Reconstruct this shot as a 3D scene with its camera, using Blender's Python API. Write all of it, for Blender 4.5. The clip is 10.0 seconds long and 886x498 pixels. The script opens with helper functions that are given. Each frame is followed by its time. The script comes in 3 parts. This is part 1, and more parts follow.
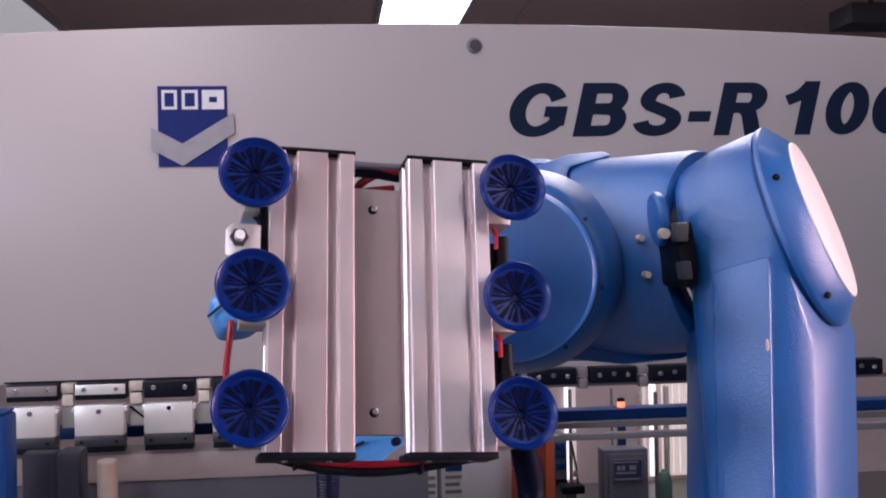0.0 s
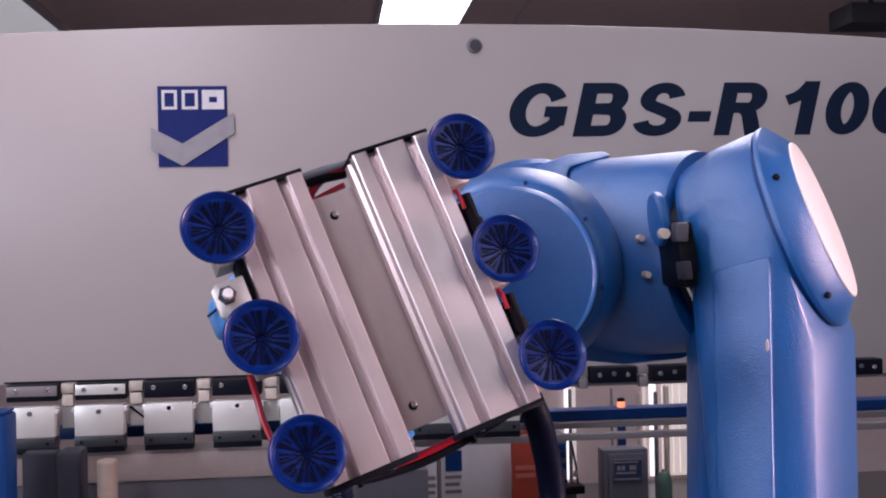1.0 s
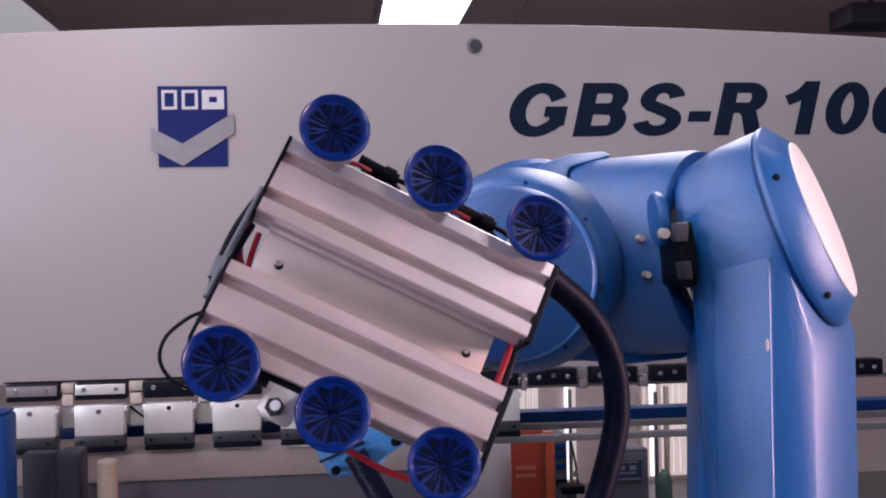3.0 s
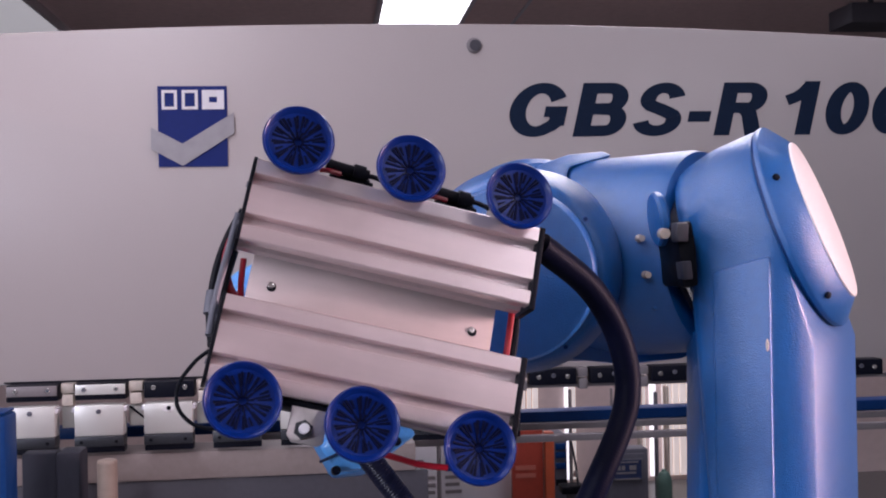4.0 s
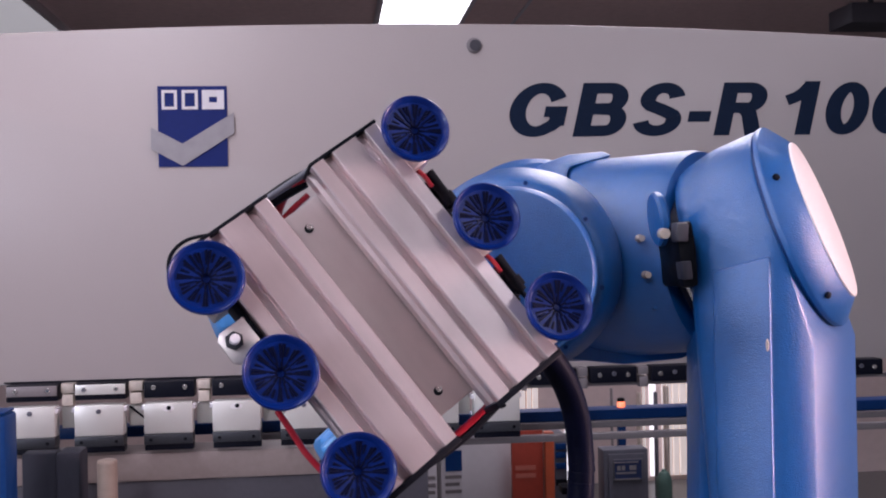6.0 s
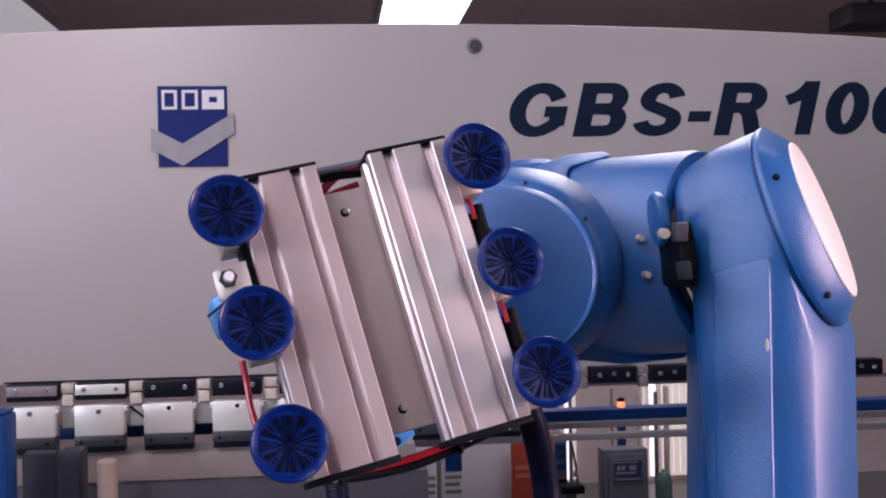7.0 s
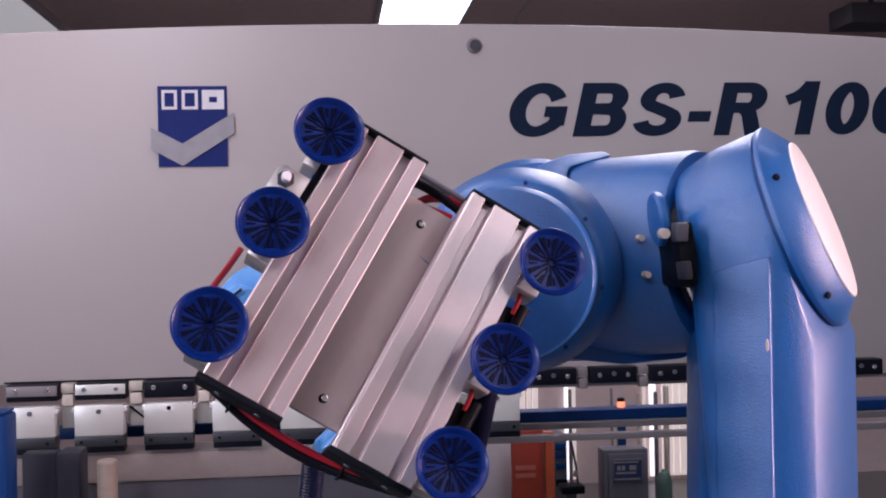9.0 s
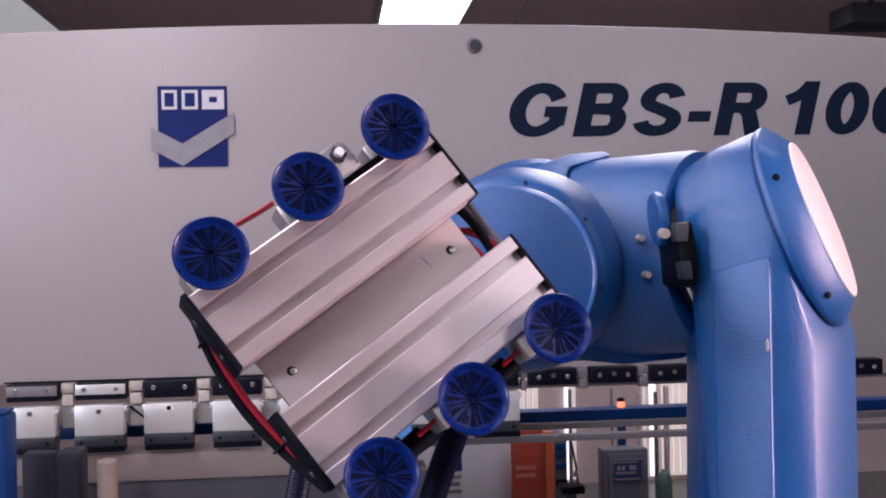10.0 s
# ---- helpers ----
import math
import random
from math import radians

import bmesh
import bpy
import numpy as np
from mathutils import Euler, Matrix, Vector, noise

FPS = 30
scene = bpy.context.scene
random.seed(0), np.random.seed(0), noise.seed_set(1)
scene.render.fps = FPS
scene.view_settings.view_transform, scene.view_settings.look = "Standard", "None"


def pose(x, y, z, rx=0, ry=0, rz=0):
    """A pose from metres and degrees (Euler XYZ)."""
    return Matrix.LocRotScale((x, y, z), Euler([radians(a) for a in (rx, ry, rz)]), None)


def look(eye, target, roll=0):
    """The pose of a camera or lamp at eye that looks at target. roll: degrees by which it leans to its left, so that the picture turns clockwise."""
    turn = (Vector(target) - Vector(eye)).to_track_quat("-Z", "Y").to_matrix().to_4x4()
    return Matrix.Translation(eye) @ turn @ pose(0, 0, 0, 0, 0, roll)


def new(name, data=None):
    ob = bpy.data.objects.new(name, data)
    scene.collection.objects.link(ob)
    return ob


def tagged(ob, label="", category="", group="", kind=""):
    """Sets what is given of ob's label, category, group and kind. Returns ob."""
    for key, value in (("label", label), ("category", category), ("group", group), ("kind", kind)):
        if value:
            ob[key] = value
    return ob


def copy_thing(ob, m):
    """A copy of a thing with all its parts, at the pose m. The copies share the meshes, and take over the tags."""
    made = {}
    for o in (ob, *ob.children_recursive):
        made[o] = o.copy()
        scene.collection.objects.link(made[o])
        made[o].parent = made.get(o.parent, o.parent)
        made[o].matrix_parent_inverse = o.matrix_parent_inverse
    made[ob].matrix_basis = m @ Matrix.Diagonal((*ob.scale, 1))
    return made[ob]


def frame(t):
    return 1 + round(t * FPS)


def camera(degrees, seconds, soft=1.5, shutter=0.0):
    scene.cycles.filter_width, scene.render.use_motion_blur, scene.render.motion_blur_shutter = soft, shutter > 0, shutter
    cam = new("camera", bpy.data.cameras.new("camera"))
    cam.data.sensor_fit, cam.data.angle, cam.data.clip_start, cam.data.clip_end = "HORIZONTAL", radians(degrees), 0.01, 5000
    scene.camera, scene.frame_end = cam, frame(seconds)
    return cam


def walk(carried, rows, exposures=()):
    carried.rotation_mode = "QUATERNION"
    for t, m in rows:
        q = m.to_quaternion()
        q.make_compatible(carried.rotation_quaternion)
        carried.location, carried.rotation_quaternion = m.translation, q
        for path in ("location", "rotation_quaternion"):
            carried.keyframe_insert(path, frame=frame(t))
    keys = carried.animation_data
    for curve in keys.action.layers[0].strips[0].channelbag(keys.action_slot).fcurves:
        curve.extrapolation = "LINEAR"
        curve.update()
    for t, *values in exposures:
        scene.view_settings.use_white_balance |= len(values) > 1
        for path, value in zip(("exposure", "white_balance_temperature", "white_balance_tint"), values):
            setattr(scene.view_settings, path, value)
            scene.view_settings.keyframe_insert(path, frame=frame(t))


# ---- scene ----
cam = camera(45.0, 10.0, soft=2.0, shutter=0.5)
EYE = look((0, 0, 1.3), (math.sin(radians(6)), math.cos(radians(6)), 1.3), -1.1)
walk(cam, [(0, EYE), (10.0, EYE)], exposures=[(0, -0.3, 5950, 20), (10.0, -0.3, 5950, 20)])

# ---- world and lights ----
world = bpy.data.worlds.new("world")
scene.world = world
world.use_nodes = True
wn = world.node_tree.nodes
wn["Background"].inputs[0].default_value = (0.75, 0.78, 0.9, 1)
wn["Background"].inputs[1].default_value = 0.25


def lamp(name, eye, target, sx, sy, power, color):
    data = bpy.data.lights.new(name, "AREA")
    data.shape, data.size, data.size_y, data.energy, data.color = "RECTANGLE", sx, sy, power, color
    ob = new(name, data)
    ob.matrix_basis = look(eye, target)
    return ob


CEIL = 3.4
# lamps in the ceiling's strip fixtures: two at y 9.4 in view, five added unseen
for lx, ly, power in ((0.83, 9.4, 130), (-2.75, 9.4, 3), (1.5, 4.2, 36), (-3.0, 0.6, 45), (-0.9, 1.7, 9), (2.5, -1.0, 18), (-1.6, -2.8, 105)):
    lamp("ceiling_lamp", (lx, ly, CEIL - 0.09), (lx, ly, 0), 0.7, 2.4, power, (1.0, 0.91, 0.93))
# side lights at openings in the hall's side walls, both out of view; the west one is an added fill for the robot's head
head_fill = lamp("side_light", (-6.03, -3.6, 2.3), (0.45, 1.2, 1.2), 2.0, 1.2, 44, (0.93, 0.95, 1.0))
head_fill.data.spread = radians(70)
gate = lamp("side_light", (6.05, -0.25, 1.5), (0.3, 0.95, 1.3), 0.9, 1.3, 38, (1.0, 0.66, 0.61))
gate.data.spread = radians(42)


# ---- materials ----
def mat(name, color, rough=0.5, metal=0.0, scale=40.0, vary=0.12, bump=0.05, big=2.0, stretch=(1, 1, 1), coat=0.0, fine=0.0, spec=0.5, gloss=0.12):
    m = bpy.data.materials.new(name)
    m.use_nodes = True
    nt = m.node_tree
    n, l = nt.nodes, nt.links
    p = n["Principled BSDF"]
    tc = n.new("ShaderNodeTexCoord")
    mp = n.new("ShaderNodeMapping")
    mp.inputs["Scale"].default_value = stretch
    l.new(tc.outputs["Object"], mp.inputs["Vector"])
    a, b = n.new("ShaderNodeTexNoise"), n.new("ShaderNodeTexNoise")
    a.inputs["Scale"].default_value, b.inputs["Scale"].default_value = scale, big
    a.inputs["Detail"].default_value = b.inputs["Detail"].default_value = 4
    l.new(mp.outputs[0], a.inputs["Vector"])
    l.new(tc.outputs["Object"], b.inputs["Vector"])
    mix = n.new("ShaderNodeMath")
    mix.operation = "MULTIPLY_ADD"
    l.new(a.outputs["Fac"], mix.inputs[0])
    mix.inputs[1].default_value = 0.5
    half = n.new("ShaderNodeMath")
    half.operation = "MULTIPLY"
    l.new(b.outputs["Fac"], half.inputs[0])
    half.inputs[1].default_value = 0.5
    l.new(half.outputs[0], mix.inputs[2])
    ramp = n.new("ShaderNodeValToRGB")
    lo, hi = [max(0, c * (1 - vary)) for c in color], [min(1, c * (1 + vary)) for c in color]
    ramp.color_ramp.elements[0].position, ramp.color_ramp.elements[1].position = 0.3, 0.7
    ramp.color_ramp.elements[0].color, ramp.color_ramp.elements[1].color = (*lo, 1), (*hi, 1)
    l.new(mix.outputs[0], ramp.inputs[0])
    l.new(ramp.outputs[0], p.inputs["Base Color"])
    rr = n.new("ShaderNodeMapRange")
    rr.inputs["To Min"].default_value, rr.inputs["To Max"].default_value = max(0.03, rough - 0.08), min(1, rough + 0.08)
    l.new(mix.outputs[0], rr.inputs["Value"])
    l.new(rr.outputs[0], p.inputs["Roughness"])
    p.inputs["Metallic"].default_value = metal
    p.inputs["Coat Weight"].default_value = coat
    p.inputs["Coat Roughness"].default_value = gloss
    p.inputs["Specular IOR Level"].default_value = spec
    if bump:
        src = a
        if fine:
            src = n.new("ShaderNodeTexNoise")
            src.inputs["Scale"].default_value = fine
            src.inputs["Detail"].default_value = 1
            l.new(tc.outputs["Object"], src.inputs["Vector"])
        bp = n.new("ShaderNodeBump")
        bp.inputs["Strength"].default_value, bp.inputs["Distance"].default_value = bump, 0.002
        l.new(src.outputs["Fac"], bp.inputs["Height"])
        l.new(bp.outputs[0], p.inputs["Normal"])
        l.new(bp.outputs[0], p.inputs["Coat Normal"])
    return m


def glow(name, color, strength):
    m = bpy.data.materials.new(name)
    m.use_nodes = True
    p = m.node_tree.nodes["Principled BSDF"]
    p.inputs["Base Color"].default_value = (0.8, 0.8, 0.8, 1)
    p.inputs["Emission Color"].default_value = (*color, 1)
    p.inputs["Emission Strength"].default_value = strength
    return m


M_BEAM = mat("beam_paint", (0.45, 0.41, 0.405), 0.36, 0, 300, 0.05, 0.05, 1.2)
M_LETTER = mat("letter_film", (0.008, 0.018, 0.045), 0.5, 0, 60, 0.15, 0, spec=0.15)
M_NAVY = mat("sign_navy", (0.009, 0.022, 0.15), 0.4, 0, 40, 0.1, 0, spec=0.2)
M_SILVERFILM = mat("silver_film", (0.33, 0.32, 0.34), 0.4, 0.3, 30, 0.15, 0, 4)
M_WHITEFILM = mat("white_film", (0.75, 0.74, 0.78), 0.5, 0, 40, 0.04, 0)
M_BLUE = mat("robot_blue_paint", (0.005, 0.108, 0.37), 0.42, 0, 90, 0.12, 0.38, 5, (1, 1, 1), 0.85, 720, 0.5, 0.3)
M_BLUE_DARK = mat("blue_gap_paint", (0.004, 0.008, 0.03), 0.5, 0, 60, 0.2, 0.05, spec=0.2)
M_LIGHTBLUE = mat("wrist_blue_paint", (0.085, 0.32, 0.74), 0.4, 0, 300, 0.1, 0.15, 5, (1, 1, 1), 0.2, 760)
M_CAPWHITE = mat("cap_white_paint", (0.88, 0.87, 0.87), 0.3, 0, 200, 0.03, 0.05)
M_ALU = mat("anodised_aluminium", (0.74, 0.645, 0.65), 0.33, 0.72, 60, 0.09, 0.004, 22, (1, 0.12, 1), 0.3)
M_ALU_END = mat("bare_aluminium", (0.62, 0.59, 0.58), 0.42, 0.8, 300, 0.08, 0.04)
M_STEEL = mat("ground_steel_plate", (0.5, 0.44, 0.43), 0.5, 0.35, 120, 0.06, 0.01, 25, (1, 0.3, 1))
M_BRIGHT = mat("zinc_plated_steel", (0.8, 0.8, 0.78), 0.25, 0.9, 200, 0.1, 0.02)
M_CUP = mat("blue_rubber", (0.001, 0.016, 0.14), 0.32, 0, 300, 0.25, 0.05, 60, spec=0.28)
# the cup rubber again, near black: shade round the ribs put into colour
M_RIB = mat("shaded_rib_rubber", (0.0003, 0.002, 0.018), 0.5, 0, 300, 0.18, 0.1, 30, spec=0.1)
M_BLACK = mat("black_plastic", (0.004, 0.005, 0.009), 0.5, 0, 200, 0.3, 0.1, spec=0.12)
M_HOSE = mat("black_conduit", (0.002, 0.003, 0.014), 0.5, 0, 200, 0.3, 0.05, spec=0.08)
M_CONDUIT = mat("navy_conduit", (0.004, 0.006, 0.025), 0.3, 0, 200, 0.3, 0.05, spec=0.3)
M_RED = mat("red_tube", (0.3, 0.006, 0.018), 0.3, 0, 100, 0.15, 0)
M_DARKSTEEL = mat("blued_steel", (0.005, 0.006, 0.013), 0.42, 0.0, 150, 0.3, 0.06, spec=0.15)
M_HOLDER = mat("satin_steel", (0.76, 0.76, 0.72), 0.36, 0.35, 400, 0.08, 0.05, 6)
M_JAW = mat("dark_jaw_steel", (0.05, 0.055, 0.065), 0.4, 0.4, 100, 0.2, 0.05)
M_POST = mat("post_beige_paint", (0.3, 0.24, 0.2), 0.5, 0, 60, 0.12, 0.05)
M_CREAM = mat("cream_steel", (0.62, 0.55, 0.48), 0.5, 0.2, 100, 0.15, 0.05)
M_BARBLUE = mat("bar_blue_paint", (0.003, 0.036, 0.155), 0.45, 0, 80, 0.12, 0.05, spec=0.25)
M_RAIL = mat("rail_grey", (0.24, 0.22, 0.23), 0.45, 0.2, 100, 0.1, 0.05)
M_BED = mat("bed_beige_paint", (0.27, 0.23, 0.22), 0.5, 0, 60, 0.1, 0.05)
M_BEDDARK = mat("bed_grey_paint", (0.06, 0.06, 0.075), 0.5, 0, 60, 0.15, 0.05)
M_PARTITION = mat("partition_paint", (0.6, 0.49, 0.47), 0.7, 0, 20, 0.08, 0.05, 0.8)
M_HALL = mat("hall_side_wall", (0.12, 0.105, 0.105), 0.7, 0, 20, 0.08, 0.05, 0.8)
M_CEIL = mat("hall_ceiling", (0.8, 0.63, 0.61), 0.8, 0, 15, 0.12, 0.05, 0.6)
M_FLOOR = mat("hall_floor", (0.09, 0.085, 0.085), 0.4, 0, 12, 0.2, 0.05, 0.7)
M_PANEL = mat("white_panel", (0.62, 0.6, 0.63), 0.5, 0, 30, 0.05, 0)
M_ORANGE = mat("orange_panel", (0.36, 0.05, 0.028), 0.5, 0, 30, 0.15, 0)
M_CAB = mat("cabinet_grey", (0.11, 0.115, 0.145), 0.5, 0, 50, 0.15, 0.05)
M_STAND = mat("stand_dark_paint", (0.03, 0.032, 0.045), 0.6, 0, 50, 0.15, 0.05, spec=0.2)
M_SCREEN = mat("screen_dark", (0.03, 0.05, 0.14), 0.15, 0, 30, 0.2, 0)
M_GREEN = mat("green_paint", (0.08, 0.15, 0.125), 0.5, 0, 30, 0.2, 0)
M_TUBE = glow("lit_diffuser", (1.0, 0.95, 0.93), 5.0)
M_STRIP = glow("lit_window", (1.0, 0.82, 0.66), 0.5)
M_AMBER = glow("amber_lens", (1.0, 0.2, 0.02), 1.7)
M_SKYLIGHT = glow("dull_diffuser", (1.0, 0.96, 0.92), 0.42)
M_STRIPLAMP = glow("lit_strip", (1.0, 0.95, 0.93), 1.4)


# ---- mesh helpers ----
def smooth(bm, angle=35):
    for f in bm.faces:
        f.smooth = True
    for e in bm.edges:
        if len(e.link_faces) != 2 or e.calc_face_angle(0) > radians(angle):
            e.smooth = False


def part(name, bm, material, parent=None, label="", m=None, angle=35):
    bmesh.ops.recalc_face_normals(bm, faces=bm.faces[:])
    smooth(bm, angle)
    me = bpy.data.meshes.new(name)
    bm.to_mesh(me)
    bm.free()
    me.materials.append(material)
    ob = new(name, me)
    if parent:
        ob.parent = parent
    if m:
        ob.matrix_basis = m
    if label:
        tagged(ob, label)
    return ob


def again(ob, m, parent=None):
    o = new(ob.name.split(".")[0], ob.data)
    o.parent = parent or ob.parent
    o.matrix_basis = m
    return o


def empty(name, m=None):
    ob = new(name)
    ob.empty_display_size = 0.05
    if m:
        ob.matrix_basis = m
    return ob


def box(x0, x1, y0, y1, z0, z1, bevel=0.0, bm=None, seg=2):
    bm = bm or bmesh.new()
    vs = [bm.verts.new((x, y, z)) for x in (x0, x1) for y in (y0, y1) for z in (z0, z1)]
    fs = [bm.faces.new([vs[i] for i in q]) for q in ((0, 1, 3, 2), (4, 6, 7, 5), (0, 4, 5, 1), (2, 3, 7, 6), (0, 2, 6, 4), (1, 5, 7, 3))]
    bmesh.ops.recalc_face_normals(bm, faces=fs)
    if bevel:
        es = list({e for f in fs for e in f.edges})
        bmesh.ops.bevel(bm, geom=es, offset=bevel, segments=seg, affect="EDGES", profile=0.5)
    return bm


def prism(pts, m0, m1, bevel=0.0, seg=2):
    """A closed outline of 3D points, swept by the vector from m0 to m1."""
    bm = bmesh.new()
    o0, o1 = Vector(m0), Vector(m1)
    a = [bm.verts.new(Vector(p) + o0) for p in pts]
    b = [bm.verts.new(Vector(p) + o1) for p in pts]
    bm.faces.new(a)
    bm.faces.new(b[::-1])
    for i in range(len(a)):
        j = (i + 1) % len(a)
        bm.faces.new((a[i], b[i], b[j], a[j]))
    bmesh.ops.recalc_face_normals(bm, faces=bm.faces[:])
    if bevel:
        bmesh.ops.bevel(bm, geom=bm.edges[:], offset=bevel, segments=seg, affect="EDGES", profile=0.5)
    return bm


def hull(points):
    """The closed convex body round the points."""
    bm = bmesh.new()
    for p in points:
        bm.verts.new(p)
    made = bmesh.ops.convex_hull(bm, input=bm.verts[:])
    loose = {e for e in made["geom_interior"] + made["geom_unused"] if isinstance(e, bmesh.types.BMVert)}
    bmesh.ops.delete(bm, geom=list(loose), context="VERTS")
    return bm


def basis(n):
    return Vector(n).to_track_quat("Z", "Y").to_matrix().to_4x4()


def turned(prof, seg=40, m=None, bm=None, caps=True):
    """A body turned round z from rows of (radius, height), placed by m."""
    bm = bm or bmesh.new()
    rings = []
    for r, z in prof:
        ring = [bm.verts.new((r * math.cos(2 * math.pi * i / seg), r * math.sin(2 * math.pi * i / seg), z)) for i in range(seg)]
        rings.append(ring)
    for a, b in zip(rings, rings[1:]):
        for i in range(seg):
            j = (i + 1) % seg
            bm.faces.new((a[i], a[j], b[j], b[i]))
    if caps:
        bm.faces.new(rings[0][::-1])
        bm.faces.new(rings[-1])
    if m:
        bmesh.ops.transform(bm, matrix=m, verts=[v for ring in rings for v in ring])
    return bm


def rod(p0, p1, r0, r1=None, seg=24, bm=None):
    p0, p1 = Vector(p0), Vector(p1)
    m = Matrix.Translation(p0) @ basis(p1 - p0)
    return turned([(r0, 0), (r0 if r1 is None else r1, (p1 - p0).length)], seg, m, bm)


def curve_points(pts, steps=8):
    P = [Vector(p) for p in pts]
    P = [P[0] * 2 - P[1]] + P + [P[-1] * 2 - P[-2]]
    out = []
    for i in range(1, len(P) - 2):
        for k in range(steps):
            t = k / steps
            a, b, c, d = P[i - 1:i + 3]
            out.append(0.5 * (2 * b + (c - a) * t + (2 * a - 5 * b + 4 * c - d) * t * t + (3 * b - a - 3 * c + d) * t ** 3))
    return out + [P[-2]]


def tube(pts, r, seg=10, steps=8, bm=None):
    bm = bm or bmesh.new()
    path = curve_points(pts, steps)
    rings = []
    for i, p in enumerate(path):
        d = path[min(i + 1, len(path) - 1)] - path[max(i - 1, 0)]
        q = basis(d)
        rings.append([bm.verts.new(p + (q @ Vector((r * math.cos(2 * math.pi * k / seg), r * math.sin(2 * math.pi * k / seg), 0)))) for k in range(seg)])
    for a, b in zip(rings, rings[1:]):
        # the ring's start is matched to the one before it
        s = min(range(seg), key=lambda k: (b[k].co - a[0].co).length)
        b[:] = b[s:] + b[:s]
        for i in range(seg):
            j = (i + 1) % seg
            bm.faces.new((a[i], a[j], b[j], b[i]))
    bm.faces.new(rings[0][::-1])
    bm.faces.new(rings[-1])
    return bm


# ---- hall ----
def hall():
    floor = tagged(part("floor", box(-6, 6, -5, 14, -0.1, 0), M_FLOOR), "smooth grey concrete hall floor", "floor", kind="structure")
    ceil = tagged(part("ceiling", box(-6, 6, -5, 14, CEIL, CEIL + 0.1), M_CEIL), "dim brown-grey panelled hall ceiling", "ceiling", kind="structure")
    tagged(part("wall_north", box(-6, 6, 14, 14.1, 0, CEIL), M_HALL), "plain grey-brown hall wall", "wall", kind="structure")

    def window_wall(name, window, m, u0, u1, w0, w1, z0, z1):
        """A wall 0.1 m thick along its own x, from u0 to u1, with a framed window from w0 to w1."""
        bm = box(u0, w0, 0, 0.1, 0, CEIL)
        box(w1, u1, 0, 0.1, 0, CEIL, 0, bm)
        box(w0, w1, 0, 0.1, 0, z0, 0, bm)
        box(w0, w1, 0, 0.1, z1, CEIL, 0, bm)
        tagged(part(name, bm, M_HALL, m=m), "plain grey-brown hall wall with a window", "wall", kind="structure")
        win = tagged(empty(window, m), "unseen window in a plain grey metal frame, added for side light", "window", kind="structure")
        bm = box(w0, w0 + 0.05, 0.02, 0.08, z0, z1)
        box(w1 - 0.05, w1, 0.02, 0.08, z0, z1, 0, bm)
        box(w0 + 0.05, w1 - 0.05, 0.02, 0.08, z0, z0 + 0.05, 0, bm)
        box(w0 + 0.05, w1 - 0.05, 0.02, 0.08, z1 - 0.05, z1, 0, bm)
        part("window_frame", bm, M_RAIL, win)

    tagged(part("wall_south", box(-6, 6, -5.1, -5, 0, CEIL), M_HALL), "plain grey-brown hall wall", "wall", kind="structure")
    # this opening is made up to hold the fill light
    window_wall("wall_west", "fill_window", pose(-6.0, 0, 0, 0, 0, 90), -5, 14, -4.75, -2.45, 1.6, 3.0)
    window_wall("wall_east", "window_1", pose(6.1, 0, 0, 0, 0, 90), -5, 14, -0.85, 0.35, 0.75, 2.25)
    # strip lights; those nearer than y 9.4 are out of view, added with their lamps
    first = None
    for x, y in ((0.83, 9.4), (-2.75, 9.4), (1.5, 4.2), (-3.0, 0.6), (-0.9, 1.7), (2.5, -1.0), (-1.6, -2.8)):
        if not first:
            first = tagged(empty("ceiling_light", pose(x, y, CEIL)), "long white fluorescent strip light, switched on", "ceiling light", "ceiling lights")
            bm = box(-0.4, -0.36, -1.6, 1.6, -0.07, 0)
            box(0.36, 0.4, -1.6, 1.6, -0.07, 0, 0, bm)
            box(-0.36, 0.36, -1.6, -1.56, -0.07, 0, 0, bm)
            box(-0.36, 0.36, 1.56, 1.6, -0.07, 0, 0, bm)
            part("frame", bm, M_PANEL, first)
            part("diffuser", box(-0.36, 0.36, -1.56, 1.56, -0.05, -0.01), M_TUBE, first, "glowing white diffuser")
        else:
            other = copy_thing(first, pose(x, y, CEIL))
            if x == -2.75:
                tagged(other, "long dull white strip light, dimmed")
                for o in other.children:
                    if o.name.startswith("diffuser"):
                        o.data = o.data.copy()
                        o.data.materials[0] = M_SKYLIGHT
    tagged(part("ceiling_joint_strip", box(1.715, 1.74, 7, 13, CEIL - 0.015, CEIL - 0.001), M_PANEL), "thin bright metal joint strip on the ceiling", "ceiling strip", kind="structure")
    duct = tagged(empty("cable_tray"), "dark metal cable tray under the ceiling", "cable tray")
    part("tray", box(4.15, 5.9, 8.1, 8.5, CEIL - 0.36, CEIL - 0.2, 0.01), M_BEDDARK, duct)
    for x in (4.4, 5.4):
        part("hanger", box(x, x + 0.03, 8.28, 8.31, CEIL - 0.2, CEIL), M_BEDDARK, duct)


# ---- press brake ----
YB = 3.232


def arc(cx, cz, rx, rz, a0, a1, n=14):
    return [(cx + rx * math.cos(radians(a0 + (a1 - a0) * i / n)), cz + rz * math.sin(radians(a0 + (a1 - a0) * i / n))) for i in range(n + 1)]


